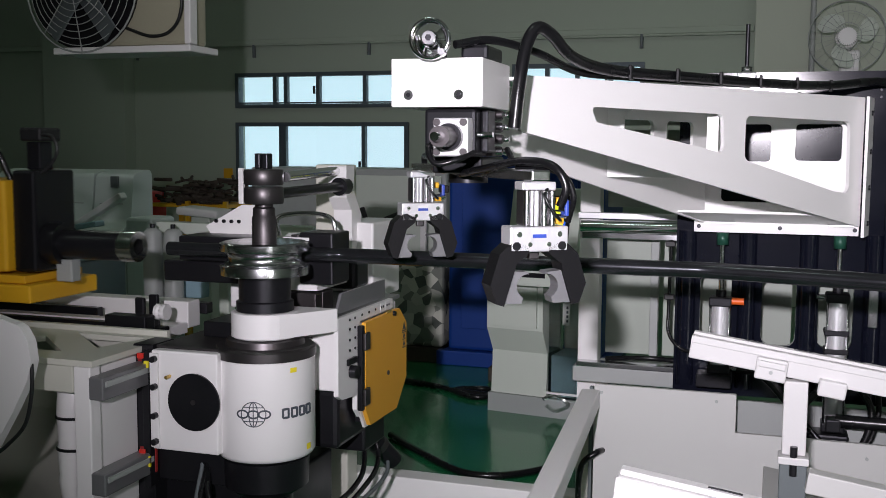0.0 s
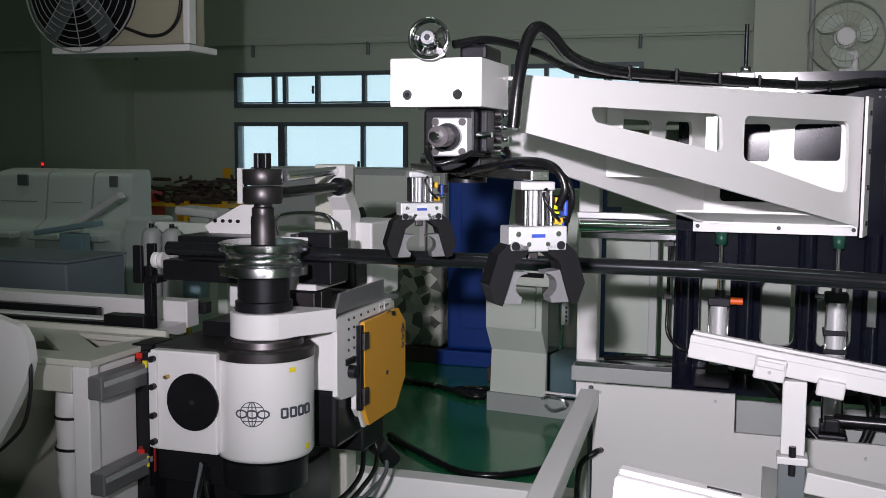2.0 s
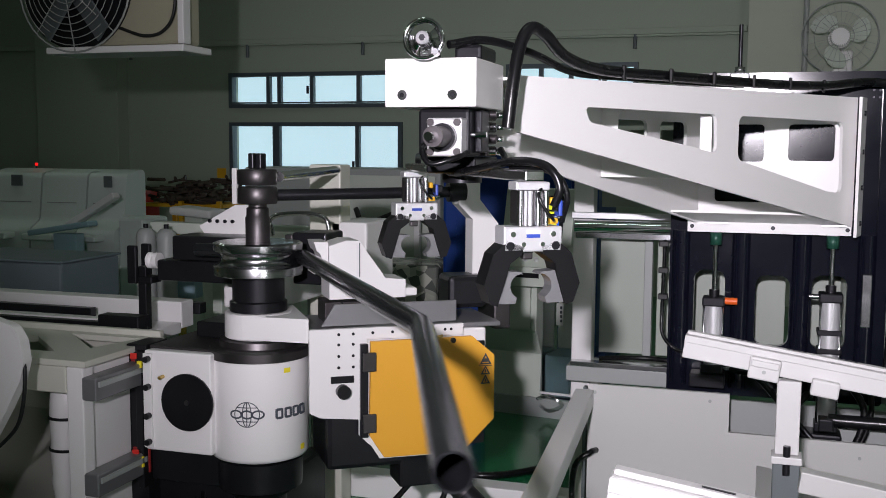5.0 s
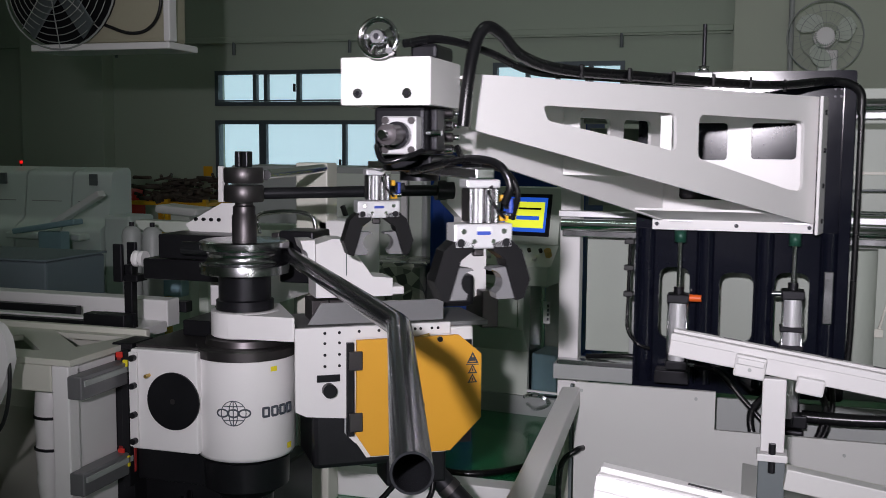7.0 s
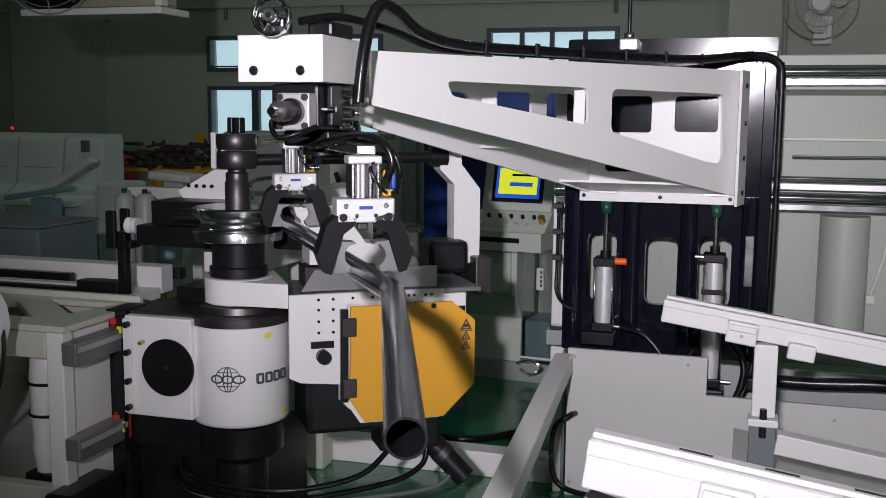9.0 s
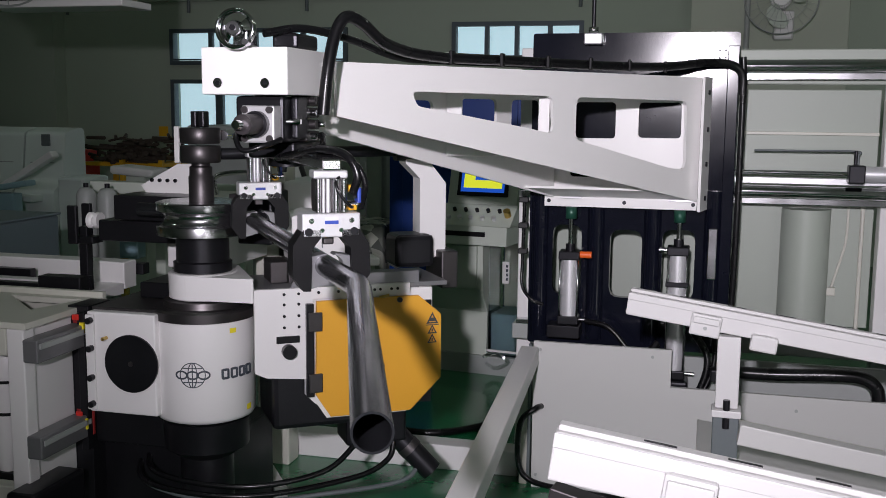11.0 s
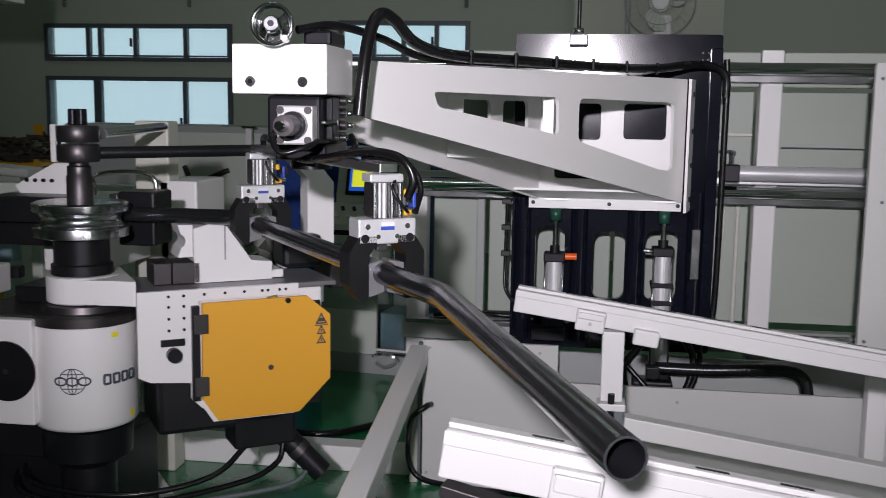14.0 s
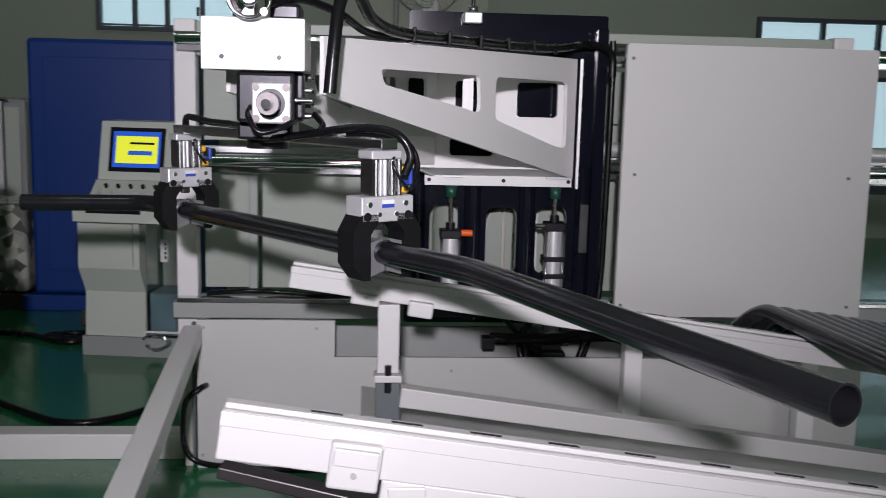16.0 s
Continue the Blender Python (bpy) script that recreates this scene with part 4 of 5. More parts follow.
    part("tie_post", plate(bmesh.new(), post, [], 0.09, Matrix.Translation((-0.1, 0, 0)) @ front), WHITE, s)
    part("post_foot", bm_box(-0.14, 0.06, 0.93, 1.0, 0.98, 1.13, bevel=0.006), STEELD, s)
    part("rear_motor", bm_box(-0.1, 0.06, 0.74, 0.9, 1.07, 1.2, bevel=0.02), BLACK, s)
    part("hanging_motor", bm_cyl((0.13, 0.71, 0.43), (0.2, 0.845, 0.275), 0.044, 24), BLACK, s)
    part("hanging_block", bm_box(0.04, 0.2, 0.5, 0.74, 0.41, 0.545, bevel=0.012), BLACK, s)
    part("motor_ring", bm_cyl((0.153, 0.755, 0.379), (0.163, 0.775, 0.357), 0.047, 24), STEELD, s)
    part("hose", bm_cable([(0.18, 0.56, 0.43), (0.22, 0.4, 0.33), (0.2, 0.1, 0.3), (0.05, -0.18, 0.33), (-0.12, -0.2, 0.38), (-0.2, -0.1, 0.5)], 0.011), RUBBER, s)
    part("hose", bm_cable([(0.17, 0.7, 0.42), (0.2, 0.66, 0.34), (0.22, 0.5, 0.29), (0.22, 0.1, 0.27), (0.05, -0.22, 0.3), (-0.15, -0.22, 0.36), (-0.2, -0.1, 0.5)], 0.011), RUBBER, s)
    part("hose", bm_cable([(0.19, 0.8, 0.3), (0.22, 0.7, 0.255), (0.24, 0.4, 0.25), (0.2, 0.05, 0.245), (0.0, -0.22, 0.28), (-0.17, -0.22, 0.34), (-0.22, -0.1, 0.5)], 0.009), DKGREY, s)
    # clamp slide: moves along the arm
    wedge = [(0.252, 1.132), (0.549, 1.132), (0.549, 1.2), (0.47, 1.208), (0.368, 1.352), (0.318, 1.355), (0.252, 1.335)]
    k = part("clamp_slide", plate(bmesh.new(), wedge, [], 0.16, Matrix.Translation((-0.06, 0, 0)) @ front), WHITE, s)
    part("slide_foot", bm_box(-0.045, 0.085, 0.42, 0.6, 1.133, 1.165, bevel=0.006), WHITE, k)
    die = [(0.0, -0.06), (0.054, -0.06), (0.054, 0.06), (0.0, 0.06)] + [(0.028 * math.sin(math.pi * i / 8), 0.028 * math.cos(math.pi * i / 8)) for i in range(1, 8)]
    part("clamp_die", plate(bmesh.new(), die, [], 0.14, Matrix.Translation((-0.05, 0.196, 1.29)) @ front), WHITE, k)
    part("slide_cover", plate(bmesh.new(), [(0.2, 1.05), (0.72, 1.05), (0.72, 1.128), (0.25, 1.128)], [], 0.012, Matrix.Translation((0.195, 0, 0)) @ front), INSERT, k, "dark grey steel cover strip")
    part("slide_seam", bm_box(0.1005, 0.103, 0.366, 0.37, 1.215, 1.345), DKGREY, k)
    return s, k


# ---- gantry loader ----
def gantry():
    g = thing("gantry_frame", "cream welded gantry frame with chrome guide rails and back panels", "gantry")
    for x in (-0.9, 0.76, 2.3):
        part("post", bm_box(x, x + 0.1, 4.95, 5.05, 0.0, 1.99, bevel=0.006), WHITE, g)
    part("base_beam", bm_box(-0.9, 3.6, 4.82, 5.06, 0.585, 0.66, bevel=0.006), GREYP, g)
    part("beam_rail", bm_box(-0.88, 3.58, 4.81, 4.87, 0.662, 0.685, bevel=0.003), CHROME, g)
    part("top_beam", bm_box(-0.797, 0.757, 4.96, 5.04, 1.82, 1.98, bevel=0.006), PANELG, g)
    part("top_beam", bm_box(0.863, 2.297, 4.96, 5.04, 1.82, 1.98, bevel=0.006), PANELG, g)
    for z, r in ((1.9, 0.03), (1.335, 0.03)):
        part("guide_rail", bm_cyl((-0.88, 4.88, z), (3.5, 4.88, z), r, 24), POLISH, g, "polished steel guide rail")
        part("rail_support", bm_box(-0.88, 3.5, 4.9, 4.949, z - 0.06, z - 0.02, bevel=0.003), CHROME, g)
    part("lower_rail_plate", bm_box(-0.9, 2.9, 4.9, 4.948, 1.37, 1.4, bevel=0.003), ALU, g)
    part("drive_cylinder", bm_cyl((0.66, 4.85, 1.425), (2.6, 4.85, 1.425), 0.036, 24), ALU, g)
    part("drive_rod", bm_cyl((-0.2, 4.85, 1.425), (0.66, 4.85, 1.425), 0.01, 12), POLISH, g)
    part("cylinder_head", bm_box(0.6, 0.67, 4.81, 4.89, 1.385, 1.465, bevel=0.006), BLACK, g)
    part("cylinder_fitting", bm_cyl((0.63, 4.85, 1.466), (0.63, 4.85, 1.53), 0.008, 10), BLACK, g)
    part("shelf_line", bm_box(0.87, 2.28, 4.953, 4.958, 1.545, 1.555), GREYP, g)
    for x0, x1 in ((-0.78, -0.52), (-0.5, 0.1), (0.12, 0.75), (0.87, 1.5), (1.52, 2.28)):
        part("back_panel", bm_box(x0, x1, 5.055, 5.075, 0.69, 1.3, bevel=0.004), PANELG, g)
        part("back_panel", bm_box(x0, x1, 5.055, 5.075, 1.42, 1.8, bevel=0.004), PANELG, g)
    part("panel_fold", bm_cyl((0.45, 5.02, 0.69), (0.45, 5.02, 1.25), 0.11, 24), PANELG, g)
    part("panel_edge", bm_box(-0.56, -0.52, 5.02, 5.053, 0.69, 1.3, bevel=0.004), GREYP, g)
    part("loose_cable", bm_cable([(-0.75, 4.9, 0.69), (-0.55, 4.87, 0.71), (-0.4, 4.9, 0.7), (-0.15, 4.88, 0.69), (0.2, 4.9, 0.69)], 0.012), RUBBER, g)
    part("wall_wire", bm_cable([(0.2, 4.945, 1.52), (0.4, 4.945, 1.521), (0.64, 4.945, 1.522), (0.652, 4.945, 1.5), (0.655, 4.945, 1.44)], 0.005), DKGREY, g)
    part("wall_wire", bm_cable([(0.638, 5.045, 1.28), (0.634, 5.045, 1.1), (0.6, 5.045, 0.95), (0.582, 5.045, 0.88)], 0.006), CREAM, g)
    part("wire_clip", bm_box(0.56, 0.6, 5.03, 5.053, 0.84, 0.88, bevel=0.004), CREAM, g)
    part("panel_rib", bm_box(0.12, 0.75, 5.04, 5.053, 1.59, 1.605, bevel=0.003), CREAM, g)
    part("wall_conduit", bm_cyl((0.7, 5.04, 0.69), (0.7, 5.04, 1.28), 0.01, 10), CREAM, g)
    # base skirt with its notch
    skirt = [(-0.72, 0.0), (2.3, 0.0), (2.3, 0.51), (-0.12, 0.51), (-0.12, 0.675), (-0.72, 0.675)]
    part("skirt", plate(bmesh.new(), skirt, [], 0.02, Matrix.Translation((0, 4.42, 0)) @ pose(0, 0, 0, 90)), LIGHTG, g, "pale sheet metal skirt with a notched top")
    part("side_skirt", bm_box(-0.78, -0.745, 4.42, 4.95, 0.0, 0.583, bevel=0.003), CREAM, g)
    # grey instead of cream: shade behind the notch put into its colour
    part("inner_skirt", bm_box(-0.7, 2.3, 4.7, 4.72, 0.0, 0.58), GREYP, g)
    part("skirt_edge", bm_box(-0.742, -0.728, 4.396, 4.43, 0.02, 0.66), DKGREY, g)
    for x, z in ((-0.7, 0.06), (-0.69, 0.64), (-0.2, 0.64), (0.4, 0.45), (0.4, 0.05)):
        bolt(g, (x, 4.393, z), (x, 4.399, z), 0.007, GREYP)
    part("skirt_cable", bm_cable([(-0.68, 4.4, 0.38), (-0.7, 4.35, 0.38), (-0.76, 4.33, 0.32), (-0.77, 4.33, 0.15), (-0.72, 4.33, 0.06), (-0.55, 4.3, 0.04), (-0.2, 4.28, 0.03), (0.3, 4.3, 0.03)], 0.013), RUBBER, g)
    part("outrigger", box(bmesh.new(), -0.04, 0.04, -2.5, 0.0, 0.575, 0.655, 0.006, pose(-0.735, 4.385, 0, 0, 0, 3.8)), WHITE, g)
    part("outrigger_leg", bm_box(-0.61, -0.53, 1.93, 2.01, 0.0, 0.573, bevel=0.006), WHITE, g)
    c = thing("safety_screen", "pale grey sheet metal safety screen on two legs", "safety screen")
    body = rounded([(1.075, 0.75), (2.16, 0.75), (2.15, 1.9), (1.075, 1.9)], 0.015)
    part("front_panel", plate(bmesh.new(), body, [], 0.03, Matrix.Translation((0, 4.23, 0)) @ pose(0, 0, 0, 90)), LIGHTG, c)
    part("back_fold", bm_box(1.085, 2.14, 4.232, 4.26, 0.755, 1.89, bevel=0.004), LIGHTG, c)
    part("leg", bm_box(1.95, 2.03, 4.264, 4.34, 0.0, 0.9, bevel=0.005), WHITE, c)
    part("leg", bm_box(1.15, 1.23, 4.264, 4.34, 0.0, 0.9, bevel=0.005), WHITE, c)
    for x, z in ((1.13, 1.36), (2.06, 1.36), (1.1, 1.84), (2.1, 0.8), (1.1, 0.8)):
        bolt(c, (x, 4.194, z), (x, 4.1995, z), 0.007, DKGREY)


def cable_loop():
    """Follows the carriage at half its way, as the bend of a cable chain does."""
    c = thing("cable_loop", "thick black flexible cable loop lying behind the skirt", "cable")
    part("hose", bm_cable([(0.28, 4.5, 0.575), (0.5, 4.48, 0.58), (0.75, 4.46, 0.6), (0.86, 4.455, 0.595), (0.91, 4.45, 0.56), (0.925, 4.45, 0.5)], 0.027), RUBBER, c)
    part("end_clamp", bm_box(0.24, 0.3, 4.46, 4.54, 0.53, 0.584, bevel=0.006), BLACK, c)
    return c


def carriage():
    c = thing("loader_carriage", "black slotted loader carriage plate with two air cylinders", "carriage")
    outer = rounded([(-0.41, 0.605), (0.5, 0.605), (0.5, 2.04), (-0.41, 2.04)], 0.015)
    holes = [rounded([(x0, z0), (x1, z0), (x1, z1), (x0, z1)], 0.05) for x0, x1, z0, z1 in
             ((-0.3, -0.165, 0.84, 1.17), (-0.035, 0.11, 0.84, 1.155), (0.2, 0.345, 0.84, 1.165))]
    part("slotted_plate", plate(bmesh.new(), outer, holes, 0.04, Matrix.Translation((0, 4.73, 0)) @ pose(0, 0, 0, 90)), BLACKPL, c, "glossy black slotted steel plate")
    for x in (-0.36, -0.1, 0.155, 0.42):
        part("slide_strip", bm_cyl((x, 4.71, 0.64), (x, 4.71, 1.345), 0.044, 24), BLACKPL, c)
    part("side_rail", bm_box(0.4, 0.44, 4.65, 4.664, 0.95, 1.18, bevel=0.004), CHROME, c)
    part("edge_bar", bm_box(0.45, 0.5, 4.66, 4.689, 0.62, 1.98, bevel=0.004), BLACKPL, c)
    part("top_block", bm_box(-0.17, -0.09, 4.6, 4.688, 1.985, 2.035, bevel=0.006), ALU, c)
    part("antenna", bm_cyl((-0.13, 4.62, 2.035), (-0.13, 4.62, 2.24), 0.009, 10), BLACK, c)
    part("antenna_nut", bm_cyl((-0.13, 4.62, 2.035), (-0.13, 4.62, 2.06), 0.022, 6), CHROME, c)
    for k, (x, top, low) in enumerate(((-0.207, 1.06, 0.72), (0.275, 1.1, 0.5))):
        b = part("air_cylinder", bm_cyl((x, 4.62, low + 0.04), (x, 4.62, top - 0.04), 0.042, 28), ALU, c, "aluminium air cylinder")
        part("end_cap", bm_box(x - 0.048, x + 0.048, 4.572, 4.668, top - 0.04, top, bevel=0.006), BLACK, b)
        part("end_cap", bm_box(x - 0.048, x + 0.048, 4.572, 4.668, low, low + 0.04, bevel=0.006), BLACK, b)
        for s in (-0.04, 0.04):
            part("tie_rod", bm_cyl((x + s, 4.582, low + 0.04), (x + s, 4.582, top - 0.04), 0.005, 8), CHROME, b)
        part("gland", bm_cyl((x, 4.62, top), (x, 4.62, top + 0.03), 0.022, 16), BLACK, b)
        part("port", bm_cyl((x + 0.048, 4.62, low + 0.02), (x + 0.09, 4.62, low + 0.02), 0.009, 10), CHROME, b)
        if k == 1:
            for z in (0.84, 0.92):
                part("clamp_band", bm_box(x - 0.05, x + 0.05, 4.57, 4.668, z, z + 0.022, bevel=0.004), BLACK, b)
        if k == 0:
            part("orange_fitting", bm_cyl((x + 0.048, 4.6, top - 0.015), (x + 0.1, 4.6, top - 0.015), 0.016, 14), ORFIT, b, "bright orange plastic fitting")
        else:
            part("port", bm_cyl((x - 0.085, 4.62, top - 0.02), (x - 0.048, 4.62, top - 0.02), 0.011, 10), CHROME, b)
    part("foot_bracket", bm_box(-0.3, -0.15, 4.56, 4.671, 0.66, 0.718, bevel=0.004), BLACK, c)
    part("foot_bracket", bm_box(0.16, 0.34, 4.54, 4.671, 0.42, 0.498, bevel=0.01), BLACK, c)
    part("hose", bm_cable([(-0.13, 4.6, 0.74), (-0.02, 4.58, 0.72), (0.08, 4.56, 0.62), (0.16, 4.54, 0.54), (0.22, 4.52, 0.48)], 0.012), RUBBER, c)
    part("hose", bm_cable([(0.34, 4.55, 0.75), (0.42, 4.52, 0.62), (0.38, 4.5, 0.46), (0.28, 4.49, 0.41), (0.15, 4.5, 0.45), (0.12, 4.54, 0.56), (0.2, 4.6, 0.66)], 0.016), RUBBER, c)
    part("hose", bm_cable([(0.3, 4.5, 0.42), (0.4, 4.5, 0.47), (0.45, 4.55, 0.6), (0.44, 4.6, 0.75)], 0.012), RUBBER, c)
    part("side_cable", bm_cable([(-0.43, 4.66, 1.3), (-0.435, 4.66, 1.0), (-0.43, 4.64, 0.88), (-0.38, 4.62, 0.82), (-0.33, 4.63, 0.8)], 0.008), RUBBER, c)
    for z in (1.27, 1.15, 1.03):
        part("cable_clip", bm_box(-0.455, -0.411, 4.64, 4.68, z, z + 0.025, bevel=0.004), PLASTIC, c)
    part("power_cable", bm_cable([(0.514, 4.645, 1.93), (0.518, 4.645, 1.87), (0.52, 4.645, 1.8), (0.52, 4.65, 1.4), (0.515, 4.65, 0.9), (0.5, 4.64, 0.7)], 0.014), RUBBER, c)
    for x in (0.415, 0.44, 0.465):
        for z in (1.93, 1.96):
            bolt(c, (x, 4.685, z), (x, 4.6885, z), 0.005)
    return c


def transfer_arm():
    a = thing("transfer_arm", "white tapered box arm with cut-outs and a gripper head", "robot arm")
    near, far = ((-0.735, 2.98), (0.335, 4.61)), ((-1.0, 2.98), (-0.3, 4.61))

    def side(name, line, holes_at):
        ln = (Vector(line[1]) - Vector(line[0])).length
        outline = [(0, 1.755), (ln, 1.385), (ln, 1.925), (0, 1.92)]
        holes = []
        for poly, r in holes_at:
            holes.append(rounded([(s * ln, z) for s, z in poly], r))
        return part(name, plate(bmesh.new(), rounded(outline, 0.004), holes, 0.014, upright(*line)), ARMW, a)

    cuts = [([(0.155, 1.836), (0.506, 1.83), (0.512, 1.69), (0.43, 1.716), (0.168, 1.788)], 0.03),
            ([(0.576, 1.829), (0.945, 1.822), (0.95, 1.528), (0.89, 1.54), (0.576, 1.668)], 0.034)]
    side("near_side", near, cuts)
    side("far_side", far, [([(0.3, 1.815), (0.5, 1.81), (0.5, 1.69), (0.32, 1.755)], 0.03), ([(0.6, 1.82), (0.74, 1.82), (0.74, 1.66), (0.6, 1.68)], 0.03),
                           ([(0.8, 1.82), (0.93, 1.82), (0.93, 1.62), (0.8, 1.64)], 0.03)])
    top = [(near[0][0] - 0.012, near[0][1]), (near[1][0] - 0.012, near[1][1]), (far[1][0] + 0.004, far[1][1]), (far[0][0] + 0.004, far[0][1])]
    part("top_sheet", plate(bmesh.new(), top, [], 0.01, pose(0, 0, 1.905)), ARMW, a)

    def floor_point(line, s, z):
        p = Vector(line[0]) * (1 - s) + Vector(line[1]) * s
        return Vector((p.x, p.y, z))
    bm = bmesh.new()
    q = [floor_point(near, 0.86, 1.442), floor_point(near, 0.995, 1.392), floor_point(far, 0.995, 1.392), floor_point(far, 0.86, 1.442)]
    lo, hi = [bm.verts.new(v + Vector((-0.008, 0, 0))) for v in q], [bm.verts.new(v + Vector((-0.008, 0, 0.01))) for v in q]
    bm.faces.new(lo), bm.faces.new(hi[::-1])
    for i in range(4):
        bm.faces.new((lo[i], lo[(i + 1) % 4], hi[(i + 1) % 4], hi[i]))
    part("bottom_sheet", bm, ARMW, a)
    part("inner_web", plate(bmesh.new(), [(0, 1.6), (0.4, 1.6), (0.4, 1.9), (0, 1.9)], [rounded([(0.06, 1.66), (0.36, 1.66), (0.36, 1.85), (0.06, 1.85)], 0.04)], 0.012,
                            upright((-0.6, 3.86), (-0.1, 3.86))), ARMW, a)
    flange = [(-0.33, 1.345), (0.345, 1.345), (0.345, 1.925), (-0.33, 1.925)]
    part("flange", plate(bmesh.new(), flange, [rounded([(-0.2, 1.655), (-0.02, 1.655), (-0.02, 1.815), (-0.2, 1.815)], 0.02), rounded([(0.08, 1.66), (0.265, 1.66), (0.265, 1.815), (0.08, 1.815)], 0.02),
                          rounded([(-0.22, 1.48), (-0.02, 1.48), (-0.02, 1.56), (-0.22, 1.56)], 0.02)], 0.028,
                         Matrix.Translation((0, 4.64, 0)) @ pose(0, 0, 0, 90)), ARMW, a)
    for x, z in ((-0.31, 1.37), (0.03, 1.37), (0.33, 1.37)):
        bolt(a, (x, 4.606, z), (x, 4.6115, z), 0.009)
    ends = ((0.348, 4.54), (0.378, 4.687))
    part("side_plate", plate(bmesh.new(), [(0, 1.345), (0.15, 1.345), (0.15, 1.925), (0, 1.925)], [], 0.012, upright(*ends)), ARMW, a)
    for z in (1.4, 1.55, 1.7, 1.86):
        m = upright(*ends) @ Matrix.Translation((0.08, z, 0.0125))
        bolt(a, m @ Vector((0, 0, 0)), m @ Vector((0, 0, 0.006)), 0.011)
    for x in (-0.207, 0.275):
        part("rod_joint", bm_cyl((x, 4.62, 1.29), (x, 4.62, 1.343), 0.026, 8), GREENP, a, "green ball joint")
        part("piston_rod", bm_cyl((x, 4.62, 0.98), (x, 4.62, 1.29), 0.011, 14), POLISH, a)
        part("joint_plate", bm_box(x - 0.05, x + 0.05, 4.58, 4.605, 1.385, 1.392), ALU, a)
    # head
    part("head_box", bm_box(-1.024, -0.76, 2.68, 2.978, 1.815, 1.948, bevel=0.004), ARMW, a, "white head cover")
    for x in (-0.97, -0.825):
        b = bolt(a, (x, 2.672, 1.848), (x, 2.6795, 1.848), 0.014, CHROME)
        part("socket", bm_cyl((x, 2.6705, 1.848), (x, 2.6718, 1.848), 0.007, 6), BLACK, b)
    part("head_inner", bm_box(-0.94, -0.79, 2.72, 2.85, 1.68, 1.812, bevel=0.01), BLACK, a)
    part("head_back", bm_box(-0.94, -0.83, 2.852, 2.97, 1.68, 1.812, bevel=0.01), BLACK, a)
    part("valve_block", bm_box(-0.789, -0.768, 2.77, 2.85, 1.69, 1.81, bevel=0.006), BLACK, a)
    for z, r, m in ((1.8, 0.011, STEELD), (1.765, 0.009, CHROME), (1.73, 0.013, STEELD), (1.695, 0.01, CHROME)):
        part("valve_slice", bm_box(-0.829, -0.775, 2.856, 2.965, z - 0.015, z + 0.014, bevel=0.005), STEELD, a)
        part("valve_cap", bm_cyl((-0.775, 2.885, z), (-0.755, 2.885, z), r, 14), m, a)
        part("valve_port", bm_cyl((-0.775, 2.935, z), (-0.748, 2.935, z), 0.008, 8), CHROME, a)
    part("valve_hose", bm_cable([(-0.79, 2.7, 1.69), (-0.81, 2.64, 1.675), (-0.87, 2.62, 1.66), (-0.9, 2.64, 1.7), (-0.9, 2.7, 1.72)], 0.008), RUBBER, a)
    part("valve_hose", bm_cable([(-0.745, 2.9, 1.7), (-0.72, 2.84, 1.67), (-0.75, 2.78, 1.645), (-0.82, 2.8, 1.64)], 0.009), RUBBER, a)
    part("side_fitting", bm_cyl((-0.789, 2.74, 1.74), (-0.745, 2.74, 1.74), 0.008, 10), POLISH, a)
    part("motor_plate", bm_box(-0.895, -0.795, 2.665, 2.718, 1.68, 1.785, bevel=0.005), mat("cast_aluminium", (0.62, 0.62, 0.63), 0.45, 0.5, 120, 0.1, 0.1, 3), a)
    part("motor_nose", bm_cyl((-0.845, 2.664, 1.733), (-0.845, 2.565, 1.733), 0.028, 24), STEELD, a)
    part("motor_ring", bm_cyl((-0.845, 2.664, 1.733), (-0.845, 2.645, 1.733), 0.037, 24), BLACK, a)
    part("motor_shaft", bm_cyl((-0.845, 2.565, 1.733), (-0.845, 2.525, 1.733), 0.016, 18, 0.012), POLISH, a)
    for dx in (-0.038, 0.038):
        for dz in (-0.04, 0.04):
            bolt(a, (-0.845 + dx, 2.656, 1.733 + dz), (-0.845 + dx, 2.664, 1.733 + dz), 0.01, STEELD)
    part("pivot_block", bm_box(-0.95, -0.8, 2.82, 3.08, 1.63, 1.678, bevel=0.008), BLACK, a)
    part("swivel", bm_cyl((-0.88, 2.955, 1.6), (-0.88, 2.955, 1.63), 0.06, 24), BLACK, a)
    # hand wheel
    c = Vector((-0.897, 2.64, 1.996))
    bm = bmesh.new()
    n = Vector((0.12, -1, 0.05)).normalized()
    e1 = n.cross(Vector((0, 0, 1))).normalized()
    e2 = n.cross(e1)
    def rim(r, back):
        return [c - n * back + (e1 * math.cos(2 * math.pi * i / 40) + e2 * math.sin(2 * math.pi * i / 40)) * r for i in range(41)]
    sweep(bm, rim(0.052, 0.0), 0.0055, 10)
    sweep(bm, rim(0.05, 0.016), 0.006, 10)
    w = part("hand_wheel", bm, POLISH, a, "chromed hand wheel")
    for mid, half in ((20, 38), (200, 26)):
        bm = bmesh.new()
        arc = [radians(mid - half + 2 * half * i / 10) for i in range(11)]
        rows = [[bm.verts.new(c - n * d + (e1 * math.cos(v) + e2 * math.sin(v)) * r) for v in arc] for r, d in ((0.012, -0.006), (0.03, 0.004), (0.049, 0.012), (0.049, 0.016), (0.012, 0.002))]
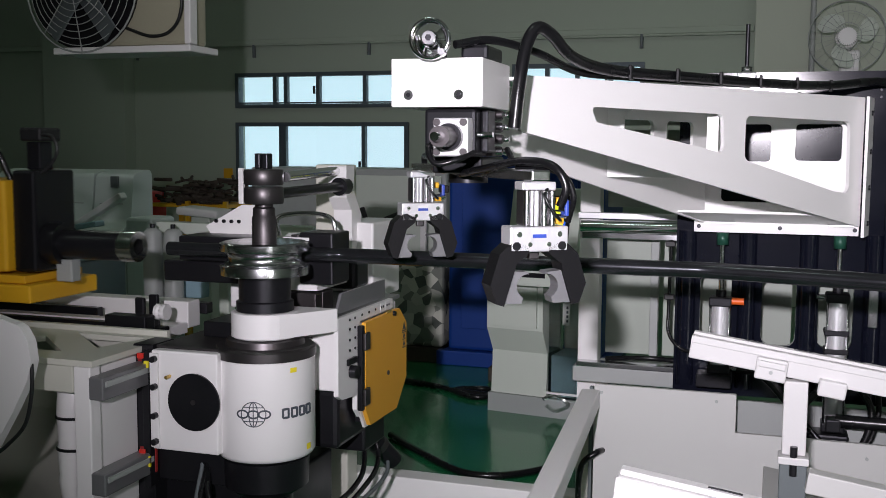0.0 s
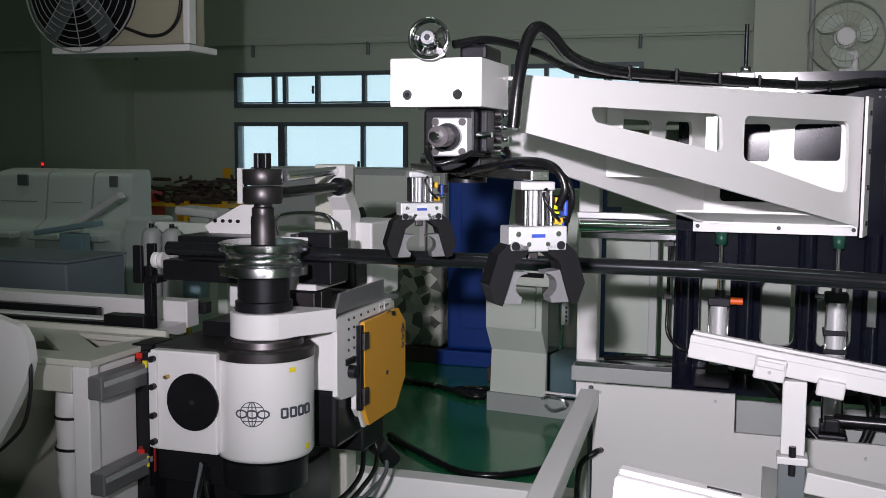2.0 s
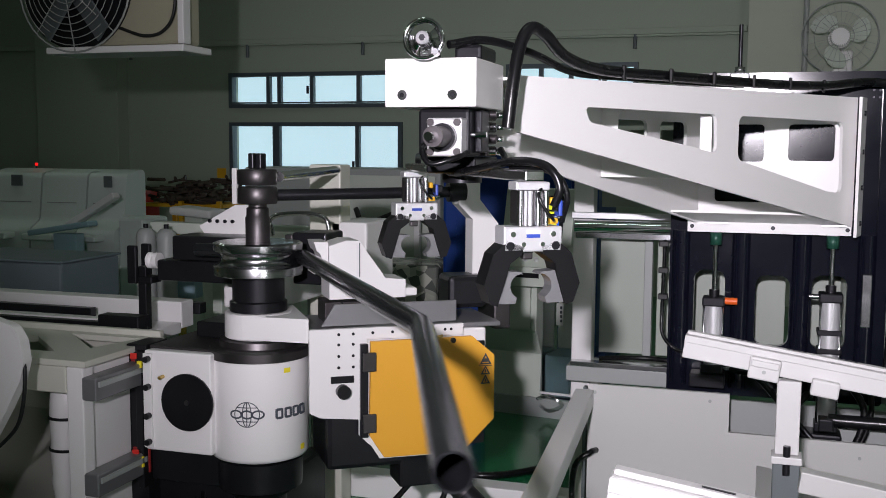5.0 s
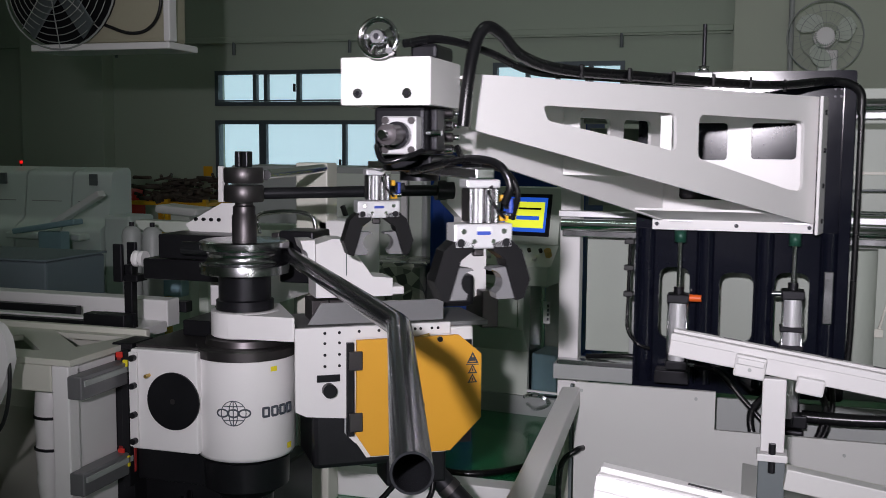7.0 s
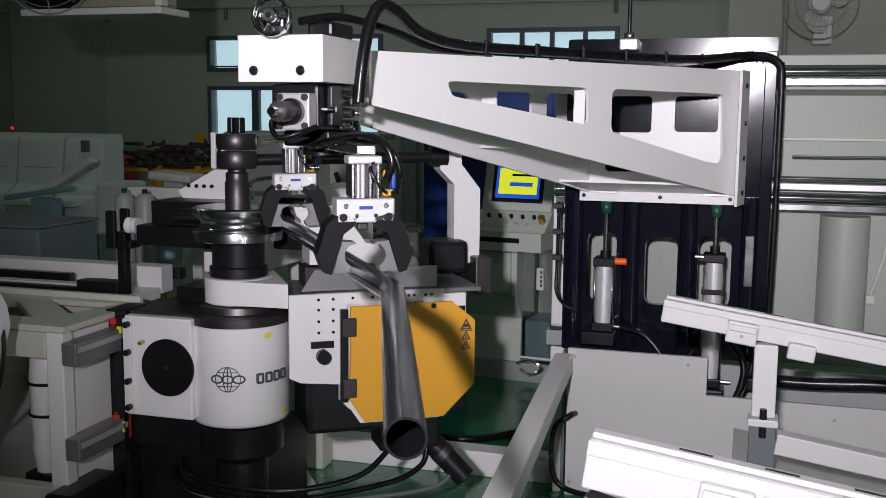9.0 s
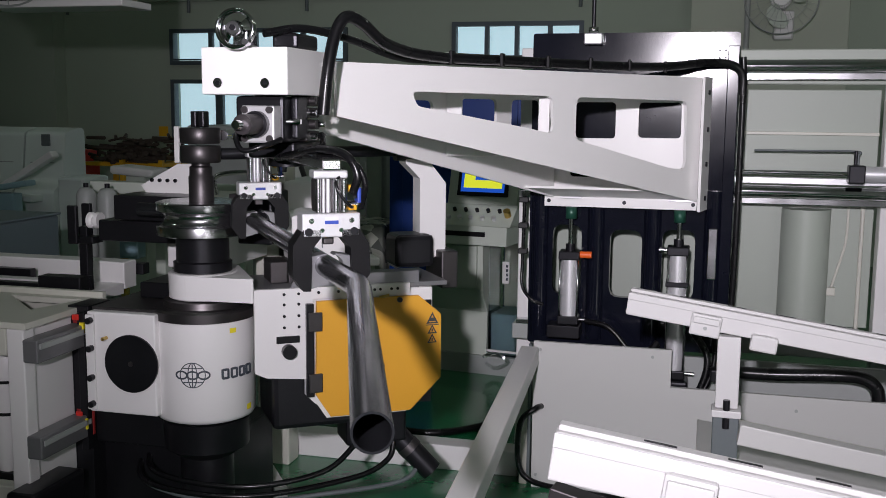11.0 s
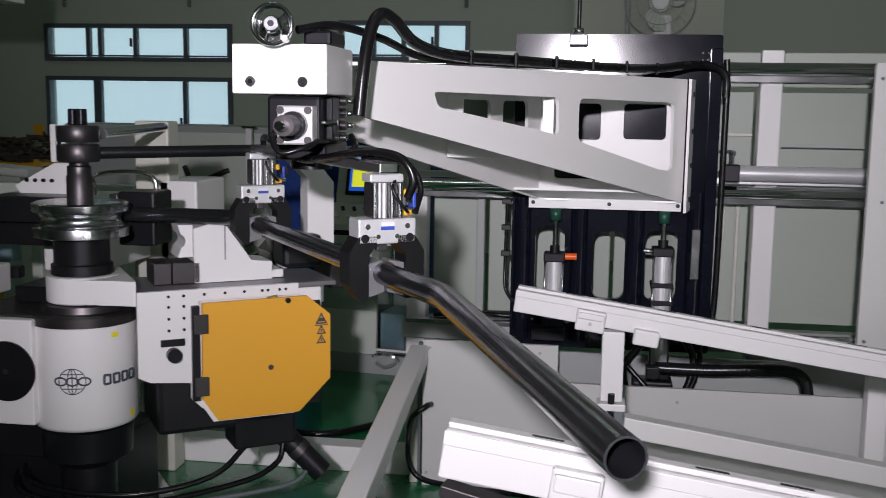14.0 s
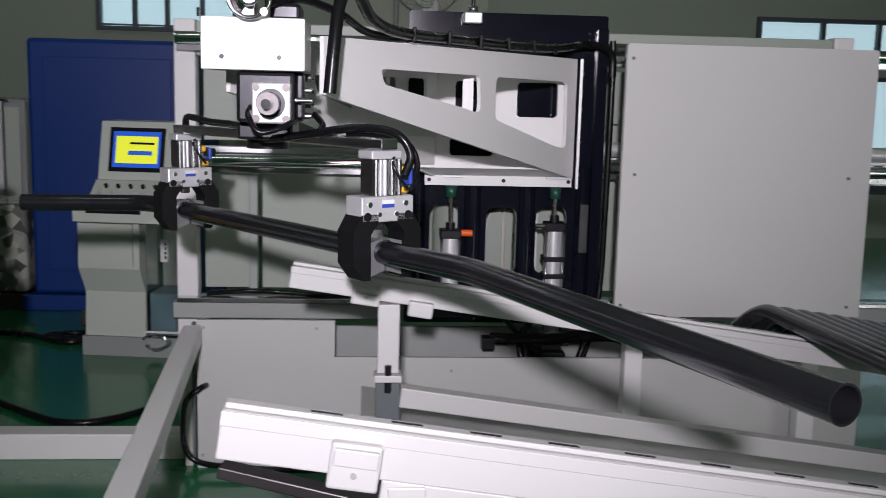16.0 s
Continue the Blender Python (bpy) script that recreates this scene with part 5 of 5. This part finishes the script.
        for lo, hi in zip(rows, rows[1:] + rows[:1]):
            for q in range(10):
                bm.faces.new((lo[q], lo[q + 1], hi[q + 1], hi[q]))
        for q in (0, 10):
            bm.faces.new([row[q] for row in rows])
        part("spoke", bm, POLISH, w)
    part("wheel_boss", cyl(bmesh.new(), c, c + n * 0.014, 0.024, 24, 0.019), POLISH, w)
    g = c + e1 * -0.036 - e2 * -0.038
    part("wheel_knob", cyl(bmesh.new(), g, g + n * 0.022, 0.011, 16, 0.009), CHROME, w)
    part("wheel_hub", cyl(bmesh.new(), c - n * 0.03, c + n * 0.02, 0.018, 18), CHROME, w)
    part("wheel_nut", cyl(bmesh.new(), c + n * 0.02, c + n * 0.024, 0.009, 6), BLACK, w)
    part("wheel_stem", bm_box(-0.93, -0.885, 2.69, 2.76, 1.949, 2.01, bevel=0.006), CHROME, a)
    # cables along the arm
    part("thin_cable", bm_cable([(-0.86, 2.75, 1.99), (-0.78, 2.85, 2.01), (-0.68, 3.0, 1.985), (-0.6, 3.2, 1.945), (-0.48, 3.4, 1.94), (-0.1, 4.0, 1.945)], 0.012), RUBBER, a)
    part("main_cable", bm_cable([(-0.7, 2.8, 1.76), (-0.69, 2.81, 1.88), (-0.678, 2.84, 1.99), (-0.655, 2.87, 2.043), (-0.625, 2.93, 2.03), (-0.585, 3.05, 1.975), (-0.5, 3.25, 1.95),
                                (-0.3, 3.6, 1.95), (0.0, 4.05, 1.95), (0.2, 4.35, 1.96), (0.36, 4.56, 1.985), (0.46, 4.62, 1.98), (0.512, 4.64, 1.94), (0.518, 4.645, 1.85)], 0.018), RUBBER, a)
    for s in range(6):
        p = Vector((-0.45, 3.33, 1.935)).lerp(Vector((0.2, 4.35, 1.945)), s / 5)
        part("cable_tie", bm_box(p.x - 0.006, p.x + 0.006, p.y - 0.022, p.y + 0.022, p.z - 0.01, p.z + 0.036, bevel=0.003), JAWB, a)
    part("cable_tray", bm_box(-0.86, -0.78, 2.8, 2.97, 1.949, 1.995, bevel=0.01), BLACK, a)
    return a


def gripper_unit():
    """Built about its swivel: x along the carried tube towards its open end, z up in world metres."""
    g = thing("gripper_unit", "pair of pneumatic grippers on a steel beam with black jaws", "gripper", at=(-0.88, 2.955, 0))
    g.rotation_euler = (0, 0, radians(-56))
    part("beam", bm_box(-0.6, 0.6, -0.025, 0.025, 1.622, 1.65, bevel=0.004), CHROME, g)
    part("beam_cable", bm_cable([(-0.62, 0.03, 1.64), (-0.58, 0.02, 1.675), (-0.35, -0.01, 1.665), (-0.1, -0.04, 1.66), (0.05, -0.05, 1.63), (0.25, -0.04, 1.645), (0.45, 0.0, 1.67), (0.56, 0.045, 1.66), (0.59, 0.07, 1.61), (0.58, 0.06, 1.56)], 0.011), RUBBER, g)
    part("beam_cable", bm_cable([(0.4, 0.01, 1.655), (0.56, 0.06, 1.645), (0.59, 0.09, 1.59), (0.57, 0.085, 1.52)], 0.008), RUBBER, g)
    jaws = []
    for x in (-0.56, 0.56):
        part("clevis", bm_box(x - 0.03, x + 0.03, -0.045, 0.045, 1.6, 1.621, bevel=0.004), ALU, g)
        bm = bmesh.new()
        box(bm, x - 0.03, x + 0.03, -0.04, 0.04, 1.512, 1.6, 0.006)
        body = part("cylinder_body", bm, STEELD, g, "finned aluminium gripper cylinder")
        for s, r in ((-0.034, 0.007), (-0.02, 0.004), (-0.008, 0.006), (0.012, 0.009), (0.033, 0.008)):
            part("fin", bm_cyl((x + 0.031, s, 1.513), (x + 0.031, s, 1.599), r, 14), CHROME if r > 0.0065 else ALU, body)
        b = part("gripper_block", bm_box(x - 0.035, x + 0.035, -0.077, 0.077, 1.448, 1.511, bevel=0.004), ALU, g, "drilled aluminium gripper block")
        part("label", bm_box(x + 0.0352, x + 0.0362, -0.018, 0.018, 1.483, 1.492), LABELB, b, "blue and white maker label")
        part("label", bm_box(x + 0.0352, x + 0.0362, -0.018, 0.018, 1.4925, 1.502), WHITE, b, "blue and white maker label")
        for y, z, r in ((-0.06, 1.463, 0.011), (0.06, 1.463, 0.011), (-0.053, 1.492, 0.007), (0.053, 1.492, 0.007), (-0.025, 1.467, 0.006), (0.025, 1.467, 0.006)):
            part("screw", bm_cyl((x + 0.0345, y, z), (x + 0.037, y, z), r, 10), BLACK if r > 0.01 else POLISH, b)
        part("centre_post", bm_box(x - 0.02, x + 0.0, -0.014, 0.014, 1.425, 1.447, bevel=0.004), STEELD, g)
        part("led", bm_box(x + 0.0362, x + 0.037, 0.008, 0.011, 1.55, 1.557), REDLED, g)
        part("connector", bm_box(x - 0.02, x + 0.02, 0.05, 0.064, 1.562, 1.582, bevel=0.004), YELLOW, g, "yellow cable connector")
        part("connector", bm_box(x - 0.02, x + 0.02, 0.07, 0.1, 1.545, 1.572, bevel=0.004), BLACK, g)
        part("connector", bm_box(x - 0.01, x + 0.025, 0.048, 0.07, 1.516, 1.53, bevel=0.003), YELLOW, g, "yellow cable connector")
        part("connector", bm_box(x - 0.01, x + 0.025, 0.072, 0.082, 1.535, 1.575, bevel=0.003), LABELB, g)
        part("signal_wire", bm_cable([(x + 0.02, 0.06, 1.525), (x + 0.05, 0.045, 1.53), (x + 0.05, 0.02, 1.56), (x + 0.04, 0.01, 1.59), (x + 0.02, 0.03, 1.61)], 0.004), RUBBER, g)
        part("fitting", bm_cyl((x, 0.047, 1.53), (x, 0.09, 1.53), 0.01, 10), CHROME, g)
        for s in (-1, 1):
            m = Matrix.Diagonal((1, s, 1, 1))
            prof = [(0.028, 0.02), (0.075, 0.02), (0.1, -0.02), (0.1, -0.1), (0.07, -0.14), (0.05, -0.14), (0.05, -0.03), (0.028, 0.0)]
            jm = Matrix.Translation((-0.035, 0, 0)) @ Matrix(((0, 0, 1), (1, 0, 0), (0, 1, 0))).to_4x4()
            j = part("jaw", plate(bmesh.new(), [(p[0] - 0.05, p[1]) for p in prof], [], 0.07, m @ jm), JAWB, g, "black gripper jaw")
            arc = [(0.031 * math.sin(math.pi * k / 8) + 0.0, -0.075 - 0.031 * math.cos(math.pi * k / 8)) for k in range(9)]
            ins = [(0.0485, -0.05), (0.0485, -0.135), (0.004, -0.122), (0.004, -0.106), *arc[1:-1], (0.006, -0.047), (0.012, -0.042)]
            part("jaw_insert", plate(bmesh.new(), [(p[0] - 0.05, p[1]) for p in ins], [], 0.05, m @ Matrix.Translation((0.01, 0, 0)) @ jm), INSERT, j, "grey steel insert with half-round notch")
            jaws.append((j, (x, s * 0.05, 1.448), s))
    return g, jaws


# ---- tubes and unloading rack ----
def arc_points(cx, cy, r, a0, a1, n):
    return [(cx + r * math.cos(radians(a0 + (a1 - a0) * i / n)), cy + r * math.sin(radians(a0 + (a1 - a0) * i / n)), 0) for i in range(n + 1)]


LEAD, END, KINK, TAIL = 1.58, 1.03, 14.3, 0.36
RODS = 14


def lead_path():
    arc = arc_points(LEAD, DIE_R - 0.3, 0.3, 90, 90 - KINK, 6)
    last = Vector(arc[-1])
    return [(0, DIE_R, 0), *arc, tuple(last + Vector((math.cos(radians(KINK)), -math.sin(radians(KINK)), 0)) * END)]


def work_tube():
    """Built about the die axis as it lies before the bend."""
    t = thing("steel_tube", "long dark steel tube being bent and carried by the grippers", "tube", at=(AX, AY, TUBE_Z))
    lead = part("lead_section", sweep(bmesh.new(), lead_path(), TUBE_R, 32, TUBE_R - 0.0035), ROLLED, t)
    tail = part("tail_section", sweep(bmesh.new(), [(-TAIL, DIE_R, 0), (0, DIE_R, 0)], TUBE_R, 32, TUBE_R - 0.0035), ROLLED, t)
    step = SWING / RODS
    half = radians(step) * (DIE_R + TUBE_R) / 2
    first = part("bend_segment", sweep(bmesh.new(), [(-half, DIE_R, 0), (half, DIE_R, 0)], TUBE_R, 32, TUBE_R - 0.0035), ROLLED, t)
    pieces = [first]
    for _ in range(RODS - 1):
        ob = new("bend_segment", first.data)
        ob.parent = t
        pieces.append(ob)
    return t, lead, tail, pieces


def rack():
    slope = math.degrees(math.atan(0.14))
    for y, x0, ln, h, top_z in ((3.2, -0.225, 2.25, 0.072, 1.132), (1.75, -0.245, 1.97, 0.092, 1.13)):
        r = thing("unloading_rail", "white sloping unloading rail with slotted lip and posts", "unloading rail", "unloading rails")
        m = pose(x0, y, top_z, 0, slope, 0)
        part("rail", box(bmesh.new(), 0, ln, 0, 0.05, -h, 0, 0.004, m), DIMW, r)
        part("lip", box(bmesh.new(), 0.004, ln, 0.01, 0.04, 0.001, 0.012, 0.003, m), DIMW, r)
        part("fold", box(bmesh.new(), 0.0, ln, -0.006, -0.0005, -h * 0.3, 0.0, 0.002, m), DIMW, r)
        n = int((ln - 0.2) / 0.146)
        for k in range(n):
            part("slot", box(bmesh.new(), 0.155 + 0.146 * k, 0.213 + 0.146 * k, 0.02, 0.027, 0.0122, 0.0135, 0, m), BLACK, r)
        part("pad", box(bmesh.new(), 0.2, 0.292, -0.03, -0.007, -h - 0.016, -0.02, 0.006, m), DIMW, r)
        part("pad_block", box(bmesh.new(), 0.206, 0.286, -0.041, -0.0305, -h * 0.66, -0.028, 0.003, m), DIMW, r)
        part("pad_screw", cyl(bmesh.new(), m @ Vector((0.246, -0.033, -h * 0.85)), m @ Vector((0.246, -0.0305, -h * 0.85)), 0.006, 10), GREYP, r)
        if y > 3:
            part("pad", box(bmesh.new(), 0.385, 0.465, -0.03, -0.001, -h - 0.03, -h + 0.02, 0.006, m), DIMW, r)
        else:
            part("web_plate", box(bmesh.new(), 0.3, ln, 0.008, 0.042, -h - 0.11, -h - 0.001, 0.004, m), DIMW, r)
        for px in (0.05, 1.62 if y < 3 else 1.9):
            top = top_z - 0.14 * (px + 0.07 - x0) - h - 0.004 - (0.11 if y < 3 and px > 0.06 else 0)
            post = part("post", bm_box(px, px + 0.07, y + 0.003, y + 0.047, 0.78, top, bevel=0.004), DIMW, r)
            part("foot_plate", bm_box(px - 0.01, px + 0.08, y - 0.02, y + 0.06, 0.755, 0.778, bevel=0.003), DIMW, post)
            part("foot_bolt", bm_cyl((px + 0.035, y - 0.008, 0.72), (px + 0.035, y - 0.008, 0.81), 0.011, 10), BLACK, post)
            part("leg", bm_box(px - 0.005, px + 0.075, y + 0.0, y + 0.055, 0.0, 0.753, bevel=0.004), DKGREY if y > 3 else DIMW, r)
        lm = pose(0.128, y - 0.06, 0.75, 0, slope, 0)
        part("lower_beam", box(bmesh.new(), 0, ln - 0.4, 0, 0.055, -0.065, 0, 0.004, lm), LIGHTG, r)
        part("lower_lip", box(bmesh.new(), 0, ln - 0.4, 0.06, 0.1, -0.02, -0.012, 0.002, lm), CREAM, r)
    s = thing("chute_sheet", "sloping sheet metal chute between the rails", "chute")
    part("sheet", box(bmesh.new(), 0, 2.2, 0.0, 0.5, -0.012, 0, 0.002, pose(0.0, 3.5, 0.5, 0, slope, 0)), LIGHTG, s)
    part("support", bm_box(1.0, 1.08, 3.7, 3.78, 0, 0.34, bevel=0.004), CREAM, s)
    bar = thing("stop_bar", "dark steel bar lying under the unloading rail", "steel bar")
    part("bar", box(bmesh.new(), 0, 0.46, -0.015, 0.03, -0.012, 0.012, 0.003, pose(-0.264, 1.850, 0.980, 0, 10.1, -9.6)), STEELD, bar)
    # finished tubes
    path = [Vector(p) - Vector((0, DIE_R, 0)) for p in lead_path()]
    bend = arc_points(0, -DIE_R, DIE_R, 90, 90 + SWING, 10)
    back = Vector(bend[-1]) + Vector((-math.cos(radians(SWING)), -math.sin(radians(SWING)), 0)) * 0.1
    full = [back, *[Vector(p) for p in bend[::-1]], *path[1:]]
    base = None
    for k in range(11):
        m = pose(1.42 + 0.061 * k, 3.36, 0.955 - 0.0086 * k, 0, 0, -84) @ pose(0, 0, 0, 62, 0, 0)
        if base is None:
            base = tagged(new("finished_tube"), "bent dark steel tube stacked on the rails", "tube", "finished tubes on the rails")
            base.matrix_world = m
            part("tube_wall", sweep(bmesh.new(), full, TUBE_R, 28, TUBE_R - 0.0035), ROLLED, base)
        else:
            copy_thing(base, m)


room()
wall_fan()
air_blower()
far_area()
console()
bend_head()
bed()
gantry()
rack()
ROLLER = support_roller()
FEED = feed_carriage()
ARM, CLAMP = swing_arm()
CARRIAGE = carriage()
LOOP = cable_loop()
TRANSFER = transfer_arm()
GRIPPER, JAWS = gripper_unit()
TUBE, TUBE_LEAD, TUBE_TAIL, TUBE_PIECES = work_tube()

# carriage travel along the gantry, and drop of the arm on its cylinders
TRAVEL = [(0.0, 0.0), (5.3, 0.0), (6.5, 0.0), (6.7, -0.012), (7.0, -0.093), (7.25, -0.21), (7.5, -0.325), (7.7, -0.374), (8.0, -0.39), (8.5, -0.39), (12.0, -0.39), (12.2, -0.386),
          (12.5, -0.36), (13.0, -0.243), (13.5, -0.088), (14.0, 0.051), (14.5, 0.19), (15.0, 0.33), (15.5, 0.467), (16.0, 0.604)]
DROP = [(0.0, 0.0), (8.6, 0.0), (8.8, -0.008), (9.0, -0.03), (9.25, -0.062), (9.5, -0.077), (10.0, -0.083), (16.0, -0.083)]
BEND = (3.7, 5.1)
ROCK = [(0.0, 0.0), (14.0, 0.0), (14.5, 0.15), (15.0, 0.38), (15.5, 0.5), (16.0, 0.9)]


def at(rows, t):
    return float(np.interp(t, [r[0] for r in rows], [r[1] for r in rows]))


def bend_angle(t):
    k = min(1.0, max(0.0, (t - BEND[0]) / (BEND[1] - BEND[0])))
    return SWING * k * k * (3 - 2 * k)


def motions():
    times = sorted({r[0] for r in TRAVEL} | {r[0] for r in DROP})
    walk(CARRIAGE, [(t, pose(d, 0, 0)) for t, d in TRAVEL])
    walk(LOOP, [(t, pose(d / 2, 0, 0)) for t, d in TRAVEL])
    walk(TRANSFER, [(t, pose(at(TRAVEL, t), 0, at(DROP, t))) for t in times])
    for j, p, s in JAWS:
        walk(j, [(0.0, pose(*p, 17 * s)), (10.3, pose(*p, 17 * s)), (11.2, pose(*p, 0)), (16.0, pose(*p, 0))])
    carried = [(t, max(0.0, d + (0.4 if t > 12.3 else 0.39))) for t, d in TRAVEL if t >= 12.0]
    def tilted(t, m, z):
        # the swivel rocks a little under the weight of the tube
        d = -0.88 + at(TRAVEL, t)
        across = Vector((math.sin(radians(-48)), -math.cos(radians(-48)), 0))
        turn = Matrix.Rotation(radians(at(ROCK, t)), 4, across)
        return pose(d, 2.955, z) @ turn @ pose(d, 2.955, z).inverted() @ m
    walk(TUBE, [(0.0, pose(AX, AY, TUBE_Z)), *[(t, tilted(t, pose(AX + d, AY, TUBE_Z), TUBE_Z)) for t, d in carried]])
    walk(GRIPPER, [(t, tilted(t, pose(-0.88 + at(TRAVEL, t), 2.955, at(DROP, t), 0, 0, -56), 1.6)) for t in times])
    steps = [0.0] + [BEND[0] + (BEND[1] - BEND[0]) * i / 14 for i in range(15)] + [16.0]
    walk(TUBE_LEAD, [(t, pose(0, 0, 0, 0, 0, -bend_angle(t))) for t in steps])
    walk(TUBE_TAIL, [(t, pose(-radians(SWING - bend_angle(t)) * DIE_R, 0, 0)) for t in steps])
    for k, ob in enumerate(TUBE_PIECES):
        a = SWING * (k + 0.5) / RODS
        walk(ob, [(t, pose(0, 0, 0, 0, 0, -(bend_angle(t) - a)) if bend_angle(t) >= a else pose(-radians(a - bend_angle(t)) * DIE_R, 0, 0)) for t in steps])
    back = [(14.5, 1.0), (14.65, 0.9), (14.8, 0.71), (15.0, 0.4), (15.1, 0.24), (15.2, 0.1), (15.35, 0.0), (16.0, 0.0)]
    walk(ARM, [(t, pose(AX, AY, 0, 0, 0, -bend_angle(t))) for t in steps[:-1]] + [(t, pose(AX, AY, 0, 0, 0, -SWING * k)) for t, k in back])
    walk(CLAMP, [(0.0, pose(0, 0, 0)), (10.4, pose(0, 0, 0)), (11.6, pose(0, 0.13, -0.09)), (16.0, pose(0, 0.13, -0.09))])
    walk(FEED, [(0.0, pose(0, 0, 0)), (0.1, pose(-0.08, 0, 0)), (0.3, pose(-0.24, 0, 0)), (0.5, pose(-0.41, 0, 0)), (0.7, pose(-0.58, 0, 0)), (1.5, pose(-1.25, 0, 0)), (2.2, pose(-1.7, 0, 0)), (16.0, pose(-1.7, 0, 0))])
    walk(ROLLER, [(0.0, pose(0, 0, -0.22)), (0.5, pose(0, 0, -0.19)), (0.6, pose(0, 0, -0.11)), (0.7, pose(0, 0, -0.03)), (0.85, pose(0, 0, 0)), (16.0, pose(0, 0, 0))])


motions()
